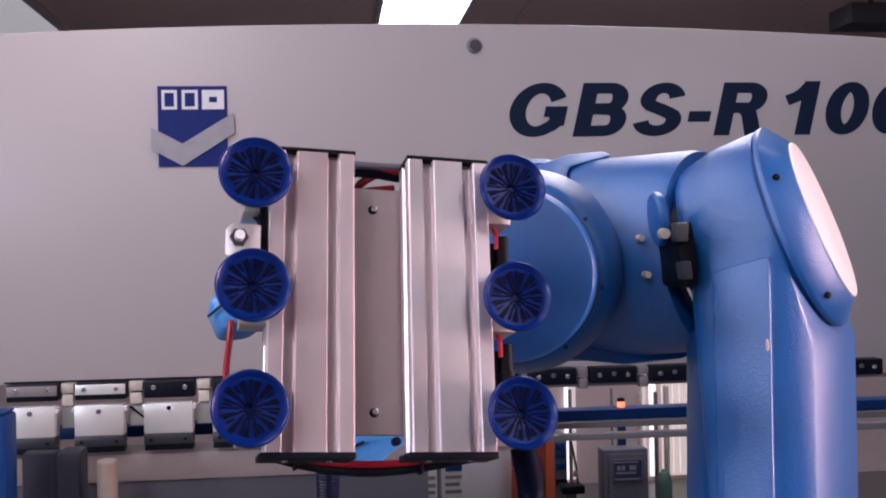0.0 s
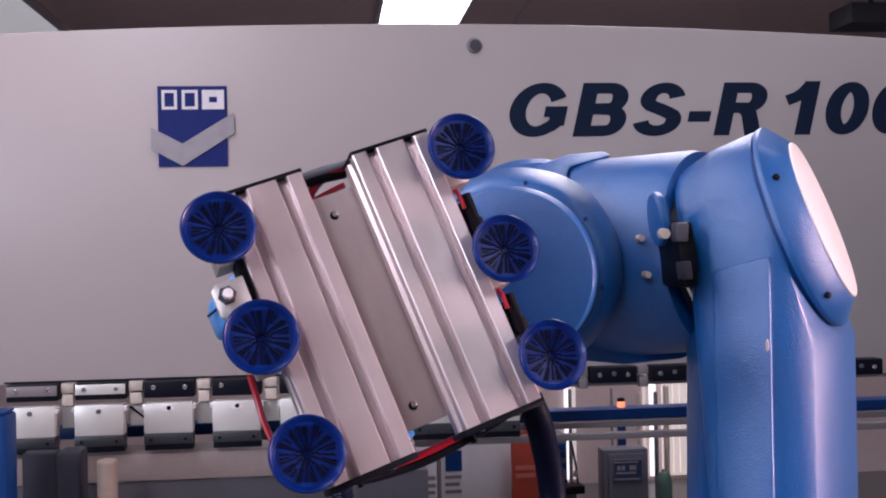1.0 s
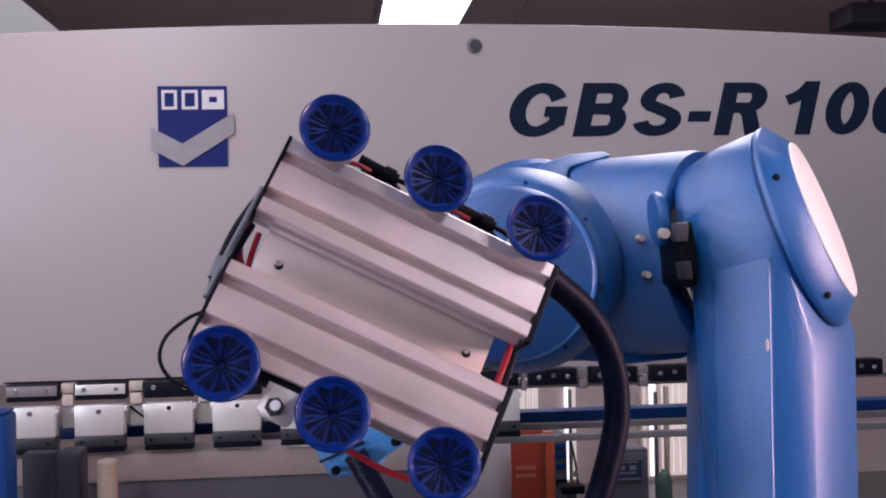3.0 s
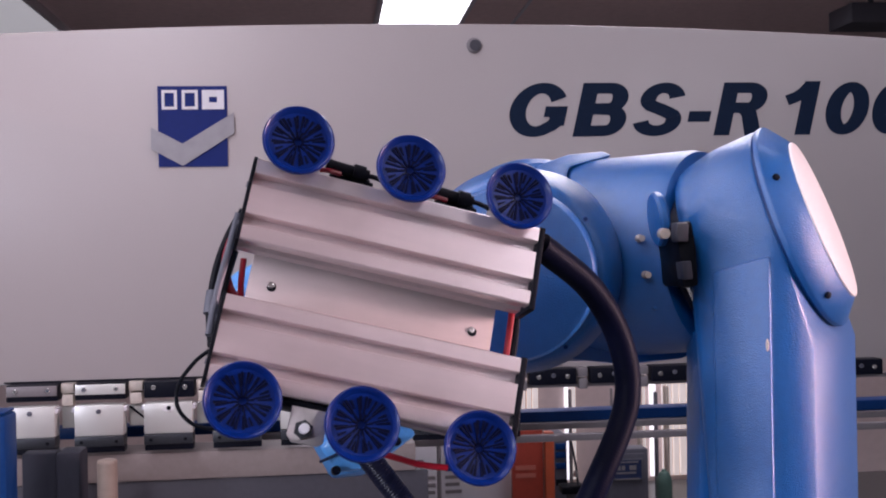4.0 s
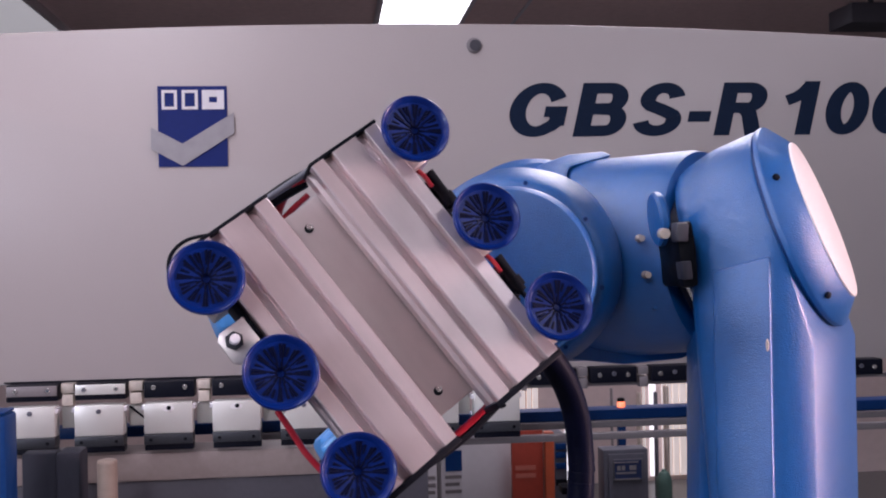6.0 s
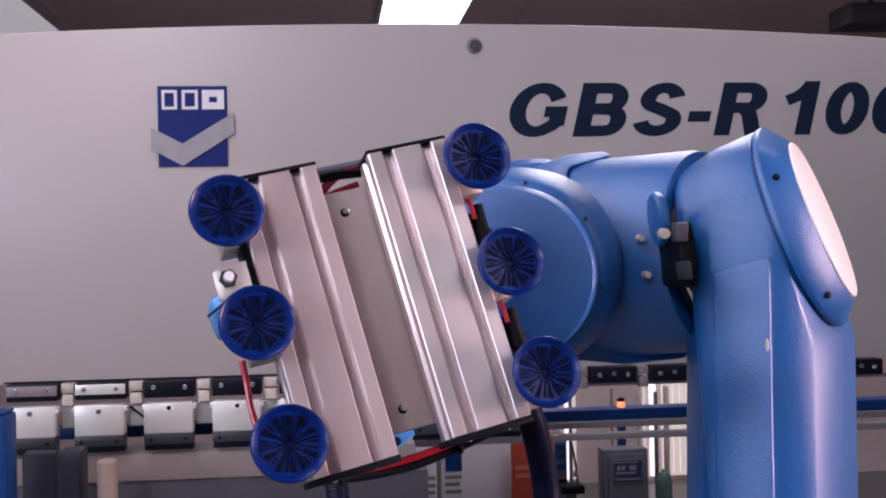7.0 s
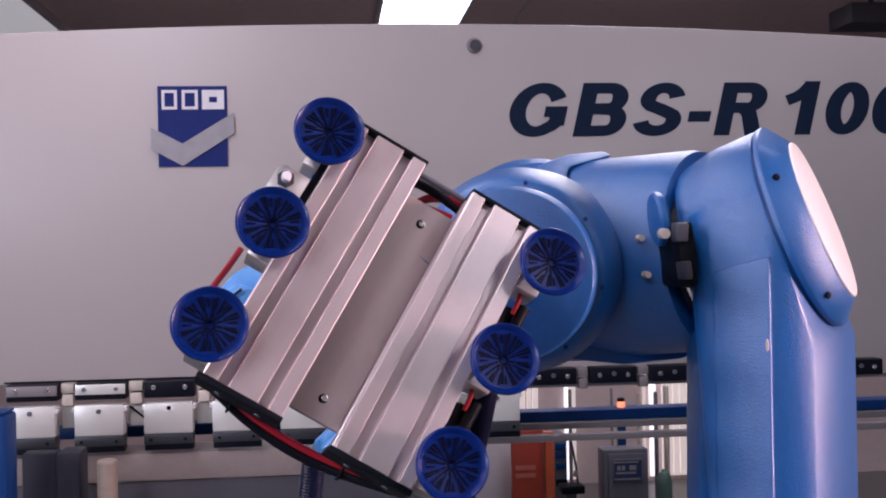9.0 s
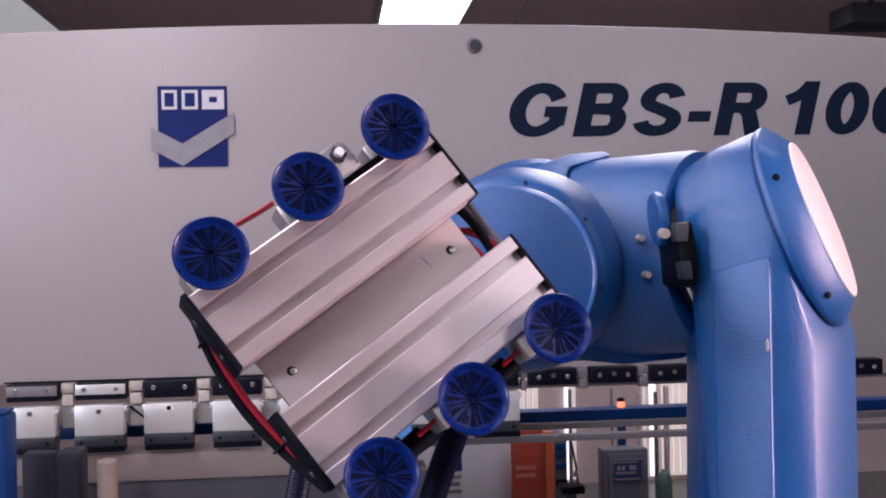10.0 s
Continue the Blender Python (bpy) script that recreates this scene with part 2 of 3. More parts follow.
# each letter's strokes as centre lines, in cap heights from the foot of the second letter
LETTERS = (
    (arc(-0.715, 0.5, 0.375, 0.405, 28, 305, 30) + [(-0.43, 0.2), (-0.345, 0.3)], [(-0.345, 0.2), (-0.345, 0.56)], [(-0.6, 0.465), (-0.2, 0.465)]),
    ([(0.148, 0), (0.148, 1)], [(0.148, 0.9), (0.52, 0.9)] + arc(0.53, 0.71, 0.205, 0.19, 85, -85, 14) + [(0.148, 0.515)], [(0.148, 0.515), (0.54, 0.505)] + arc(0.55, 0.303, 0.225, 0.2, 85, -85, 14) + [(0.148, 0.1)]),
    (arc(1.525, 0.695, 0.265, 0.208, 8, 200, 18) + [(1.33, 0.57), (1.5, 0.51), (1.68, 0.435)] + arc(1.5, 0.295, 0.3, 0.2, 28, -172, 20),),
    ([(2.07, 0.36), (2.48, 0.36)],),
    ([(2.758, 0), (2.758, 1)], [(2.758, 0.9), (3.12, 0.9)] + arc(3.13, 0.71, 0.205, 0.19, 85, -85, 14) + [(2.758, 0.52)], [(3.08, 0.52), (3.19, 0.42), (3.25, 0.27), (3.35, 0.0)]),
    ([(4.29, 0.0), (4.29, 1.02)], [(3.87, 0.655), (4.03, 0.72), (4.15, 0.8), (4.25, 0.92)]),
    (arc(5.06, 0.5, 0.262, 0.405, 90, 450, 36),),
    (arc(5.96, 0.5, 0.262, 0.405, 90, 450, 36),),
)


def stroke(bm, pts, hx, hz, lift):
    """A flat broad stroke along a centre line in x and z, drawn with an oval pen, standing proud by lift."""
    P = [Vector((x, z)) for x, z in pts]
    closed = (P[0] - P[-1]).length < 1e-4
    rows = []
    for i, p in enumerate(P):
        a = P[i - 1] if i else (P[-2] if closed else p)
        b = P[i + 1] if i < len(P) - 1 else (P[1] if closed else p)
        d = (b - a).normalized()
        n = Vector((-d.y, d.x))
        n = Vector((n.x * hx, n.y * hz))
        rows.append([bm.verts.new((q.x, y, q.y)) for q, y in ((p + n, lift), (p - n, lift), (p - n, 0), (p + n, 0))])
    for r, t in zip(rows, rows[1:]):
        for k in range(4):
            bm.faces.new((r[k], r[(k + 1) % 4], t[(k + 1) % 4], t[k]))
    if not closed:
        bm.faces.new(rows[0])
        bm.faces.new(rows[-1][::-1])


def press_brake():
    pb = tagged(empty("press_brake", pose(0, YB, 0)), "large pale grey press brake with dark tool clamps", "press brake")
    # upper beam with its gently bowed top edge
    bottom = 0.926
    x0, x1 = -1.75, 2.3
    top = []
    for i in range(25):
        x = x0 + (x1 - x0) * i / 24
        top.append((x, 0, 1.985 - 0.036 * ((x - 0.33) / 1.35) ** 2))
    bm = prism([(x0, 0, bottom)] + [(x1, 0, bottom)] + top[::-1], (0, 0, 0), (0, 0.14, 0), 0.004)
    part("beam", bm, M_BEAM, pb, "pale grey painted upper beam")
    hx, hz = (0.447, 1.918)
    part("sight_hole", turned([(0.024, -0.001), (0.024, 0.0), (0.019, 0.004)], 32, pose(hx, -0.003, hz, 90)), M_RAIL, pb, "grey round plug in the beam")
    part("plug_face", turned([(0.0185, 0.0), (0.017, 0.006)], 32, pose(hx + 0.003, -0.003, hz, 90)), M_BEDDARK, pb)
    # side frames down to the floor
    for a, b in ((-2.4, -1.75), (2.3, 2.95)):
        part("side_frame", box(a, b, -0.1, 0.9, 0, 2.0, 0.01), M_BEAM, pb)
    # model lettering, letter by letter: broad slanted strokes
    lx, lz, cap = 0.7466, 1.6383, 0.1651
    for strokes in LETTERS:
        bm = bmesh.new()
        for n, pts in enumerate(strokes):
            stroke(bm, pts, 0.148, 0.1, 0.0008 + 0.0004 * n)
        for v in bm.verts:
            v.co = Vector((lx + cap * (1.04 * v.co.x + 0.234 * v.co.z), -v.co.y - 0.0006, lz + cap * v.co.z))
        part("letter", bm, M_LETTER, pb, "dark navy slanted letter of the model name")
    # maker's sign as plain shapes
    ax, az = (-0.500, 1.558)
    bx, bz = (-0.298, 1.797)
    sign = part("sign", box(ax, bx, -0.004, -0.0005, az, bz), M_NAVY, pb, "navy square sign with a silver chevron")
    w, h = bx - ax, bz - az
    chev = [(ax - 0.1 * w, az + 0.49 * h), (ax + 0.35 * w, az + 0.285 * h), (bx + 0.1 * w, az + 0.67 * h),
            (bx + 0.1 * w, az + 0.41 * h), (ax + 0.35 * w, az + 0.01 * h), (ax - 0.1 * w, az + 0.22 * h)]
    part("chevron", prism([(x, 0, z) for x, z in chev], (0, -0.008, 0), (0, -0.0045, 0)), M_SILVERFILM, sign, "silver chevron")
    for u0, u1, t in ((0.06, 0.28, 0.035), (0.35, 0.58, 0.035), (0.64, 0.96, 0.085)):
        x0b, x1b, z0b, z1b = ax + u0 * w, ax + u1 * w, az + 0.71 * h, az + 0.95 * h
        bm = box(x0b, x1b, -0.0065, -0.0045, z0b, z0b + t * h)
        box(x0b, x1b, -0.0065, -0.0045, z1b - t * h, z1b, 0, bm)
        box(x0b, x0b + t * w * 1.2, -0.0065, -0.0045, z0b + t * h, z1b - t * h, 0, bm)
        box(x1b - t * w * 1.2, x1b, -0.0065, -0.0045, z0b + t * h, z1b - t * h, 0, bm)
        part("white_frame", bm, M_WHITEFILM, sign)
    # tool clamps under the beam
    clamp_z1, clamp_z0 = 0.932, 0.884
    xs_left = [-0.931, -0.740, -0.546, -0.352, -0.158, 0.037, 0.228, 0.412]
    xs_right = [0.589, 0.776, 0.965, 1.159, 1.356, 1.562]
    cw = 0.143

    def clamp(x, plated, bright, slot=False):
        c = part("clamp", box(x, x + cw, -0.06, -0.002, clamp_z0, clamp_z1, 0.003), M_DARKSTEEL, pb, "dark blued steel tool clamp")
        if bright:
            part("front_plate", box(x + 0.002, x + cw - 0.001, -0.066, -0.061, clamp_z0 + 0.016, clamp_z1 - 0.003, 0.001), bright, c, "steel front plate")
        for f in ((0.19, 0.5, 0.8) if not plated else (0.19, 0.82)):
            at = pose(x + f * cw, -0.0665 if bright else -0.0605, (clamp_z0 + clamp_z1) / 2 + (0.004 if f == 0.5 else 0) + (0.007 if plated else 0), 90)
            b = part("bolt", turned([(0.0068, 0), (0.0068, 0.003), (0.0062, 0.0036)], 18, at), M_BRIGHT if f != 0.5 else M_CAB, c)
            part("socket", turned([(0.0018, 0.0034), (0.0018, 0.004)], 6, at), M_BLACK, b)
        if plated:
            zt = clamp_z0 - 0.012
            h = part("tool_holder", box(x + 0.003, x + cw - 0.003, -0.085, -0.03, zt - 0.088, zt, 0.003), M_HOLDER, c, "satin steel punch holder")
            part("lower_jaw", box(x + 0.003, x + cw - 0.003, -0.0885, -0.03, zt - 0.118, zt - 0.0885, 0.002), M_JAW, h, "dark grey lower jaw")
            part("tool_tip", box(x + 0.004, x + cw - 0.002, -0.08, -0.04, zt - 0.136, zt - 0.1185, 0.001), M_DARKSTEEL, h)
            for a in (x - 0.005, x + cw - 0.006):
                part("lug", box(a, a + 0.011, -0.08, -0.035, zt - 0.02, zt - 0.006, 0.0015), M_WHITEFILM, h)
            if not slot:
                part("screw", turned([(0.007, 0), (0.007, 0.004), (0.003, 0.005)], 14, pose(x + 0.5 * cw, -0.0855, zt - 0.018, 90)), M_CAB, h)
            if slot:
                part("slot", prism([(x + 0.5 * cw + 0.018 * math.cos(a * 0.39), 0, zt - 0.016 + 0.0085 * math.sin(a * 0.39)) for a in range(16)], (0, -0.0864, 0), (0, -0.085, 0)), M_CAPWHITE, h, "bright oval slot")
                part("slot_screw", turned([(0.0062, 0), (0.0062, 0.003)], 14, pose(x + 0.52 * cw, -0.0866, zt - 0.014, 90)), M_BLACK, h)
            for f in (0.16, 0.84):
                part("jaw_screw", turned([(0.005, 0), (0.005, 0.003)], 12, pose(x + f * cw, -0.0885, zt - 0.104, 90)), M_BLACK, h)

    for i, x in enumerate(xs_left):
        clamp(x, True, (M_RAIL, M_HOLDER)[i] if i < 2 else None, i in (2, 3))
    for x in xs_right:
        clamp(x, False, None)
    allx = xs_left + xs_right
    for i, (a, b) in enumerate(zip(allx, allx[1:])):
        left = i < len(xs_left) - 1
        part("spacer", box(a + cw + 0.006, b - 0.006, -0.045, -0.002, 0.905, 0.931, 0.002), M_CREAM if left else M_RAIL, pb)
        part("spacer_foot", box(a + cw + 0.01, b - 0.008, -0.05, -0.004, 0.868, 0.9, 0.002), M_CREAM if left else M_RAIL, pb)
        if left:
            if i == 1:
                part("brace", rod((a + cw + 0.004, -0.024, 0.858), (b - 0.004, -0.024, 0.822), 0.0028, 0.0028, 10), M_DARKSTEEL, pb, "thin dark slanted brace")
            part("guide", box(a + cw + 0.002, b - 0.002, -0.02, 0.0, 0.8, 0.862, 0.002), M_HOLDER, pb)
    part("beam_seam", box(-0.95, 0.56, -0.012, -0.0005, 0.9325, 0.9365), M_DARKSTEEL, pb, "thin dark seam over the clamps")
    part("clamp_rail", box(xs_right[0] - 0.3, x1, -0.03, 0.01, 0.872, 0.8835, 0.002), M_RAIL, pb)
    # back bars
    xa, xb = -1.75, 2.3
    part("blue_bar", box(xa, xb, 0.22, 0.3, 0.726, 0.761, 0.004), M_BARBLUE, pb, "navy blue painted cross bar")
    part("upper_rail", box(-0.35, xb, 0.2, 0.24, 0.7045, 0.7255, 0.002), M_RAIL, pb)
    part("lower_rail", box(-0.35, xb, 0.12, 0.15, 0.6795, 0.7005, 0.002), M_RAIL, pb)
    # lower bed
    part("bed_top", box(-1.75, 0.240, -0.06, 0.1, 0.644, 0.724, 0.004), M_BED, pb, "beige lower bed")
    part("bed_front", box(-1.75, 0.277, -0.05, 0.1, 0.576 - 0.25, 0.643, 0.004), M_BEDDARK, pb, "dark grey lower bed front")


def hall_things():
    # exhibition boards behind the machine
    Y = 5.0
    board = tagged(empty("display_board", pose(0, Y, 0)), "white display board with a blue square and small writing", "display board")
    part("panel", box(0.123, 0.477, 0, 0.04, 0, 0.393, 0.002), M_PANEL, board)
    part("panel", box(0.496, 0.829, 0, 0.04, 0, 0.425, 0.002), M_PANEL, board)
    part("post", box(0.480, 0.493, 0.0, 0.05, 0, 0.425), M_RAIL, board)
    part("blue_square", box(0.517, 0.595, -0.004, -0.0005, 0.255, 0.351), M_BARBLUE, board, "blue square")
    for v, u0, u1 in ((845, 757, 771), (845, 788, 818), (858, 757, 771), (858, 788, 814), (871, 724, 771), (871, 788, 818)):
        part("writing_bar", box(0, (u1 - u0) * 0.0026, -0.003, -0.0005, -0.008, 0.008), M_RAIL, board, m=pose(0.504 + (u0 - 784) * 0.00265, 0, 0.193 - (v - 858) * 0.00265))
    orange = tagged(empty("orange_board", pose(0, 4.9, 0)), "red-orange display board with pale writing", "display board")
    part("panel", box(0.818, 0.964, 0, 0.03, 0, 0.450, 0.002), M_ORANGE, orange)
    part("edge_panel", box(0.969, 1.012, -0.03, 0.03, 0, 0.442, 0.004), mat("orange_edge", (0.52, 0.1, 0.04), 0.4, 0, 30, 0.1, 0), orange, "bright orange edge")
    for v in (828, 842):
        part("writing_bar", box(0.833, 0.928, -0.003, -0.0005, 0.241 - (v - 842) * 0.0026 - 0.01, 0.241 - (v - 842) * 0.0026 + 0.01), mat("writing_pale", (0.48, 0.14, 0.1), 0.5, 0, 30, 0.1, 0), orange)
    # control cabinet
    cab = tagged(empty("control_cabinet", pose(0, 4.6, 0)), "grey control cabinet with a small dark display", "control cabinet")
    part("body", box(1.173, 1.376, 0, 0.1, 0, 0.403, 0.006), M_CAB, cab)
    part("door", box(1.193, 1.359, -0.012, 0, 0.1, 0.385, 0.004), M_CAB, cab)
    part("screen_frame", box(1.213, 1.343, -0.02, -0.012, 0.263, 0.363, 0.002), M_CAB, cab)
    scr = part("screen", box(1.219, 1.338, -0.023, -0.02, 0.276, 0.358), M_SCREEN, cab, "dark blue display")
    sx, sz = (1.214, 0.358)
    for k, (a, b, dz, hh) in enumerate(((0.0, 0.11, 0.004, 0.006), (0.015, 0.03, 0.022, 0.02), (0.035, 0.05, 0.022, 0.02), (0.07, 0.1, 0.022, 0.02), (0.01, 0.1, 0.05, 0.008), (0.0, 0.115, 0.078, 0.006))):
        part("screen_line", box(sx + a, sx + b, -0.0255, -0.0235, sz - dz - hh, sz - dz), M_SILVERFILM, scr)
    # beacon
    bx, bz = (0.954, 0.759)
    bc = tagged(empty("signal_beacon", pose(bx, 3.49, bz)), "small amber signal beacon with black cap on the blue bar", "beacon")
    part("base", turned([(0.0125, -0.012), (0.0125, 0.0)], 16), M_BLACK, bc)
    part("lens", turned([(0.0125, 0.001), (0.0135, 0.006), (0.0135, 0.018), (0.012, 0.021)], 20), M_AMBER, bc, "glowing amber lens")
    part("cap", turned([(0.0125, 0.0215), (0.0125, 0.03), (0.009, 0.033)], 16), M_BLACK, bc)
    # machine parts and racks behind, each standing on the floor
    items = (("rack_post", 984, 1000, 0.06, 5.6, 772, M_CAB, "thin grey steel rack post"), ("rack_post", 1008, 1012, 0.04, 5.3, 690, M_RAIL, "thin dark steel rack post"),
             ("rack_post", 1085, 1088, 0.03, 5.5, 690, M_RAIL, "thin dark steel rack post"), ("rack_post", 908, 912, 0.03, 5.5, 690, M_RAIL, "thin dark steel rack post"),
             ("rack_post", 1167, 1171, 0.04, 5.2, 700, M_CAB, "thin grey steel rack post"), ("rack_post", 1186, 1192, 0.05, 5.4, 690, M_CREAM, "pale cream steel rack post"),
             ("rack_post", 1136, 1140, 0.05, 5.4, 700, M_CREAM, "pale cream steel rack post"))
    items += (("rack_post", 1098, 1111, 0.04, 4.75, 752, M_BARBLUE, "blue painted steel rack post"),)
    for name, u0, u1, dep, y, v, m, lab in items:
        k = y / 1893.0
        x0 = (u0 - 585) * k * 1.0
        ob = part(name, box(x0, x0 + (u1 - u0) * k, 0, dep, 0, 1.3 - (v - 432) * k, 0.002), m, m=pose(0, y, 0))
        tagged(ob, lab, "rack post")
    drawers = tagged(empty("drawer_cabinet", pose(0, 5.35, 0)), "grey blue drawer cabinet with dark fronts", "cabinet")
    x0, x1 = 1.112, 1.176
    part("body", box(x0, x1, 0, 0.3, 0, 0.343, 0.004), M_CAB, drawers)
    for v in (785, 800, 820, 850):
        z = 0.300 - (v - 785) * 0.0028
        part("drawer", box(x0 + 0.004, x1 - 0.004, -0.012, 0, z - 0.03, z, 0.002), M_BARBLUE if v != 850 else M_BLACK, drawers)
    vise = tagged(empty("bench_device", pose(0, 5.1, 0)), "dark bench device on a thin stand", "device")
    part("head", box(1.095, 1.209, 0, 0.1, 0.096, 0.134, 0.006), M_BLACK, vise)
    part("stand", box(1.137, 1.170, 0.02, 0.08, 0, 0.096), M_CAB, vise)
    part("arm", tube([(1.152, 0.04, 0.344), (1.172, 0.04, 0.234), (1.184, 0.04, 0.126)], 0.006), M_BEDDARK, vise)
    part("knob", turned([(0.01, 0), (0.012, 0.01), (0.008, 0.03)], 12, pose(1.162, 0.0, 0.182)), M_BRIGHT, vise)
    bin_ = tagged(empty("canister", pose(0, 4.8, 0)), "muted green necked canister beside the cabinet", "canister")
    part("canister_body", turned([(0.03, 0.0), (0.036, 0.005), (0.037, 0.19), (0.033, 0.215), (0.022, 0.24), (0.012, 0.246), (0.011, 0.255)], 24, pose(1.525, 0.05, 0)), M_GREEN, bin_)
    # hall partition far behind with lit glass strips
    part_wall = tagged(empty("partition", pose(0, 5.75, 0)), "pale partition wall with bright lit glass strips", "wall", kind="structure")
    part("wall_panel", box(-3.5, 5.0, 0, 0.08, 0, 1.6), M_PARTITION, part_wall)
    for u0, u1, hi in ((917, 927, 0), (931, 938, 0), (941, 950, 0), (998, 1004, 1), (1007, 1017, 0), (1139, 1143, 0), (1152, 1162, 1), (1174, 1180, 0), (1183, 1191, 0), (1194, 1203, 0), (1206, 1217, 0), (1220, 1234, 0)):
        k = 5.75 / 1893 * 1.02
        x = 1.260 + (u0 - 1000) * k
        part("glass_strip", box(x, x + (u1 - u0) * k, -0.02, -0.001, 0.03, 1.5), M_STRIPLAMP if hi else M_STRIP, part_wall, "bright lit glass strip")
    # near posts beside the machine
    post = tagged(empty("guard_post", pose(0, 2.7, 0)), "dark blue painted guard post", "post")
    part("shaft", box(-0.93, -0.795, 0, 0.1, 0, 0.915, 0.01), M_BARBLUE, post)
    part("top_cap", box(-0.925, -0.8, 0.005, 0.095, 0.9155, 0.922, 0.003), M_BARBLUE, post)
    cpost = tagged(empty("bollard", pose(0, 2.9, 0)), "beige bollard standing before the bed", "bollard")
    part("shaft", rod((-0.597, 0, 0), (-0.597, 0, 0.755), 0.026), M_POST, cpost)
    part("top_cap", turned([(0.026, 0.7555), (0.024, 0.76), (0.012, 0.763)], 24, pose(-0.597, 0, 0)), M_POST, cpost)
    gpost = tagged(empty("machine_stand", pose(0, 2.95, 0)), "dark blue-grey steel stand before the bed", "stand")
    part("shaft", box(-0.742, -0.678, 0, 0.1, 0, 0.775, 0.01), M_STAND, gpost)
    part("side_panel", box(-0.835, -0.7435, 0.02, 0.08, 0.05, 0.772, 0.006), M_STAND, gpost)
    part("foot_plate", box(-0.79, -0.63, -0.05, 0.15, 0, 0.012, 0.002), M_STAND, gpost)


# ---- robot ----
N = Vector((0.76, -0.551, 0.341)).normalized()
A = Vector((-0.1614, 0.9502, -0.2668)).normalized()


def robot():
    rb = tagged(empty("industrial_robot", pose(0.5, 1.5, 0)), "blue painted industrial robot arm with a white end cap", "robot arm")
    inv = rb.matrix_basis.inverted()

    def rp(name, bm, m, parent=None, label=""):
        bmesh.ops.transform(bm, matrix=inv, verts=bm.verts[:])
        return part(name, bm, m, parent or rb, label)

    c0, c1 = Vector((0.486, 1.387, 1.300)), Vector((0.578, 1.282, 1.318))
    L = (c1 - c0).dot(N)
    c0 = c1 - N * L
    # upright link: chamfered casting that runs into the head
    NH = Vector((N.x, N.y, 0)).normalized()
    TH = Vector((NH.y, -NH.x, 0))
    LH = (c1 - c0).dot(NH)
    top = c1.z - 0.005
    foot = [c0 + NH * n + TH * t for n, t in ((0.053, 0.1235), (LH - 0.002, 0.1265), (LH + 0.036, 0.103), (LH + 0.048, -0.1), (0.053, -0.1))]
    m = Matrix.Translation(c0) @ basis(N)
    rp("head_lip", turned([(0.109, 0.027), (0.115, 0.028), (0.121, 0.035), (0.122, 0.043)], 72, m), M_BLUE)
    bm = turned([(0.1225, 0.0425), (0.1285, 0.07), (0.13, 0.084), (0.1305, L - 0.003), (0.129, L)], 72, m)
    ring = [Vector((0.004 * math.cos(k * 0.785), 0.004 * math.sin(k * 0.785), 0)) for k in range(8)]
    points = [v.co.copy() for v in bm.verts]
    bm.free()
    low = c1.z - 0.36
    for k, p in enumerate(foot):
        for z in ((c1.z - 0.14, low) if k in (2, 3) else (top, low)):
            points += [Vector((p.x, p.y, z)) + r for r in ring]
    rp("head", hull(points), M_BLUE, label="rounded blue head of the upright link")
    link = rp("upright_link", hull([Vector((p.x, p.y, z)) + r for p in foot for z in (0.35, low - 0.0005) for r in ring]), M_BLUE, label="blue cast upright link")
    # raised flat pad on the link
    a0, a1 = c0 + NH * 0.057 + TH * 0.1236, c0 + NH * (LH - 0.002) + TH * 0.1265
    bm = prism([(a0.x, a0.y, 0.4), (a1.x, a1.y, 0.4), (a1.x, a1.y, top - 0.028), (a0.x, a0.y, top - 0.046)], tuple(TH * -0.004), tuple(TH * 0.008), 0.003)
    rp("pad", bm, M_BLUE, link)
    bm = turned([(0.004, 0), (0.003, 0.001)], 8, Matrix.Translation(c0 + NH * (LH - 0.006) + TH * 0.1345 + Vector((0, 0, top - 0.13 - c0.z))) @ basis(TH) @ Matrix.Diagonal((0.5, 1.9, 1, 1)))
    rp("paint_chip", bm, M_CREAM, link, "chipped spot in the paint")
    # end cap: a slanted band from the seam to the white disc, which leans a little downwards and outwards
    rp("seam", turned([(0.129, L + 0.0005), (0.129, L + 0.0035)], 64, m), M_BARBLUE, link)
    c2 = c1 + N * 0.0336 + Vector((-0.0006, -0.0017, -0.0015))
    N2 = (N + Vector((0.431, 0.902, 0.02)) * 0.055).normalized()
    md = Matrix.Translation(c2) @ basis(N2)
    seg = 96
    us = N.cross(Vector((0, 0, 1))).normalized()
    rows = []
    for c, n, r in ((c1 + N * 0.004, N, 0.131), (c1 + N * 0.008, N, 0.132), (c1 + N * 0.0115, N, 0.1312), (c2 - N2 * 0.001, N2, 0.1045), (c2, N2, 0.1025)):
        e = (us - n * us.dot(n)).normalized()
        f = n.cross(e)
        rows.append([c + e * r * math.cos(2 * math.pi * k / seg) + f * r * math.sin(2 * math.pi * k / seg) for k in range(seg)])
    bm = bmesh.new()
    rings = [[bm.verts.new(p) for p in row] for row in rows]
    for ra, rc in zip(rings, rings[1:]):
        for k in range(seg):
            bm.faces.new((ra[k], ra[(k + 1) % seg], rc[(k + 1) % seg], rc[k]))
    bm.faces.new(rings[0][::-1])
    bm.faces.new(rings[-1])
    cap = rp("end_cap", bm, M_BLUE, link, "blue slanted band of the end cap")
    rp("cap_disc", turned([(0.1018, 0.0003), (0.1018, 0.0022), (0.1, 0.0034)], 96, md), M_CAPWHITE, cap, "glossy white disc")
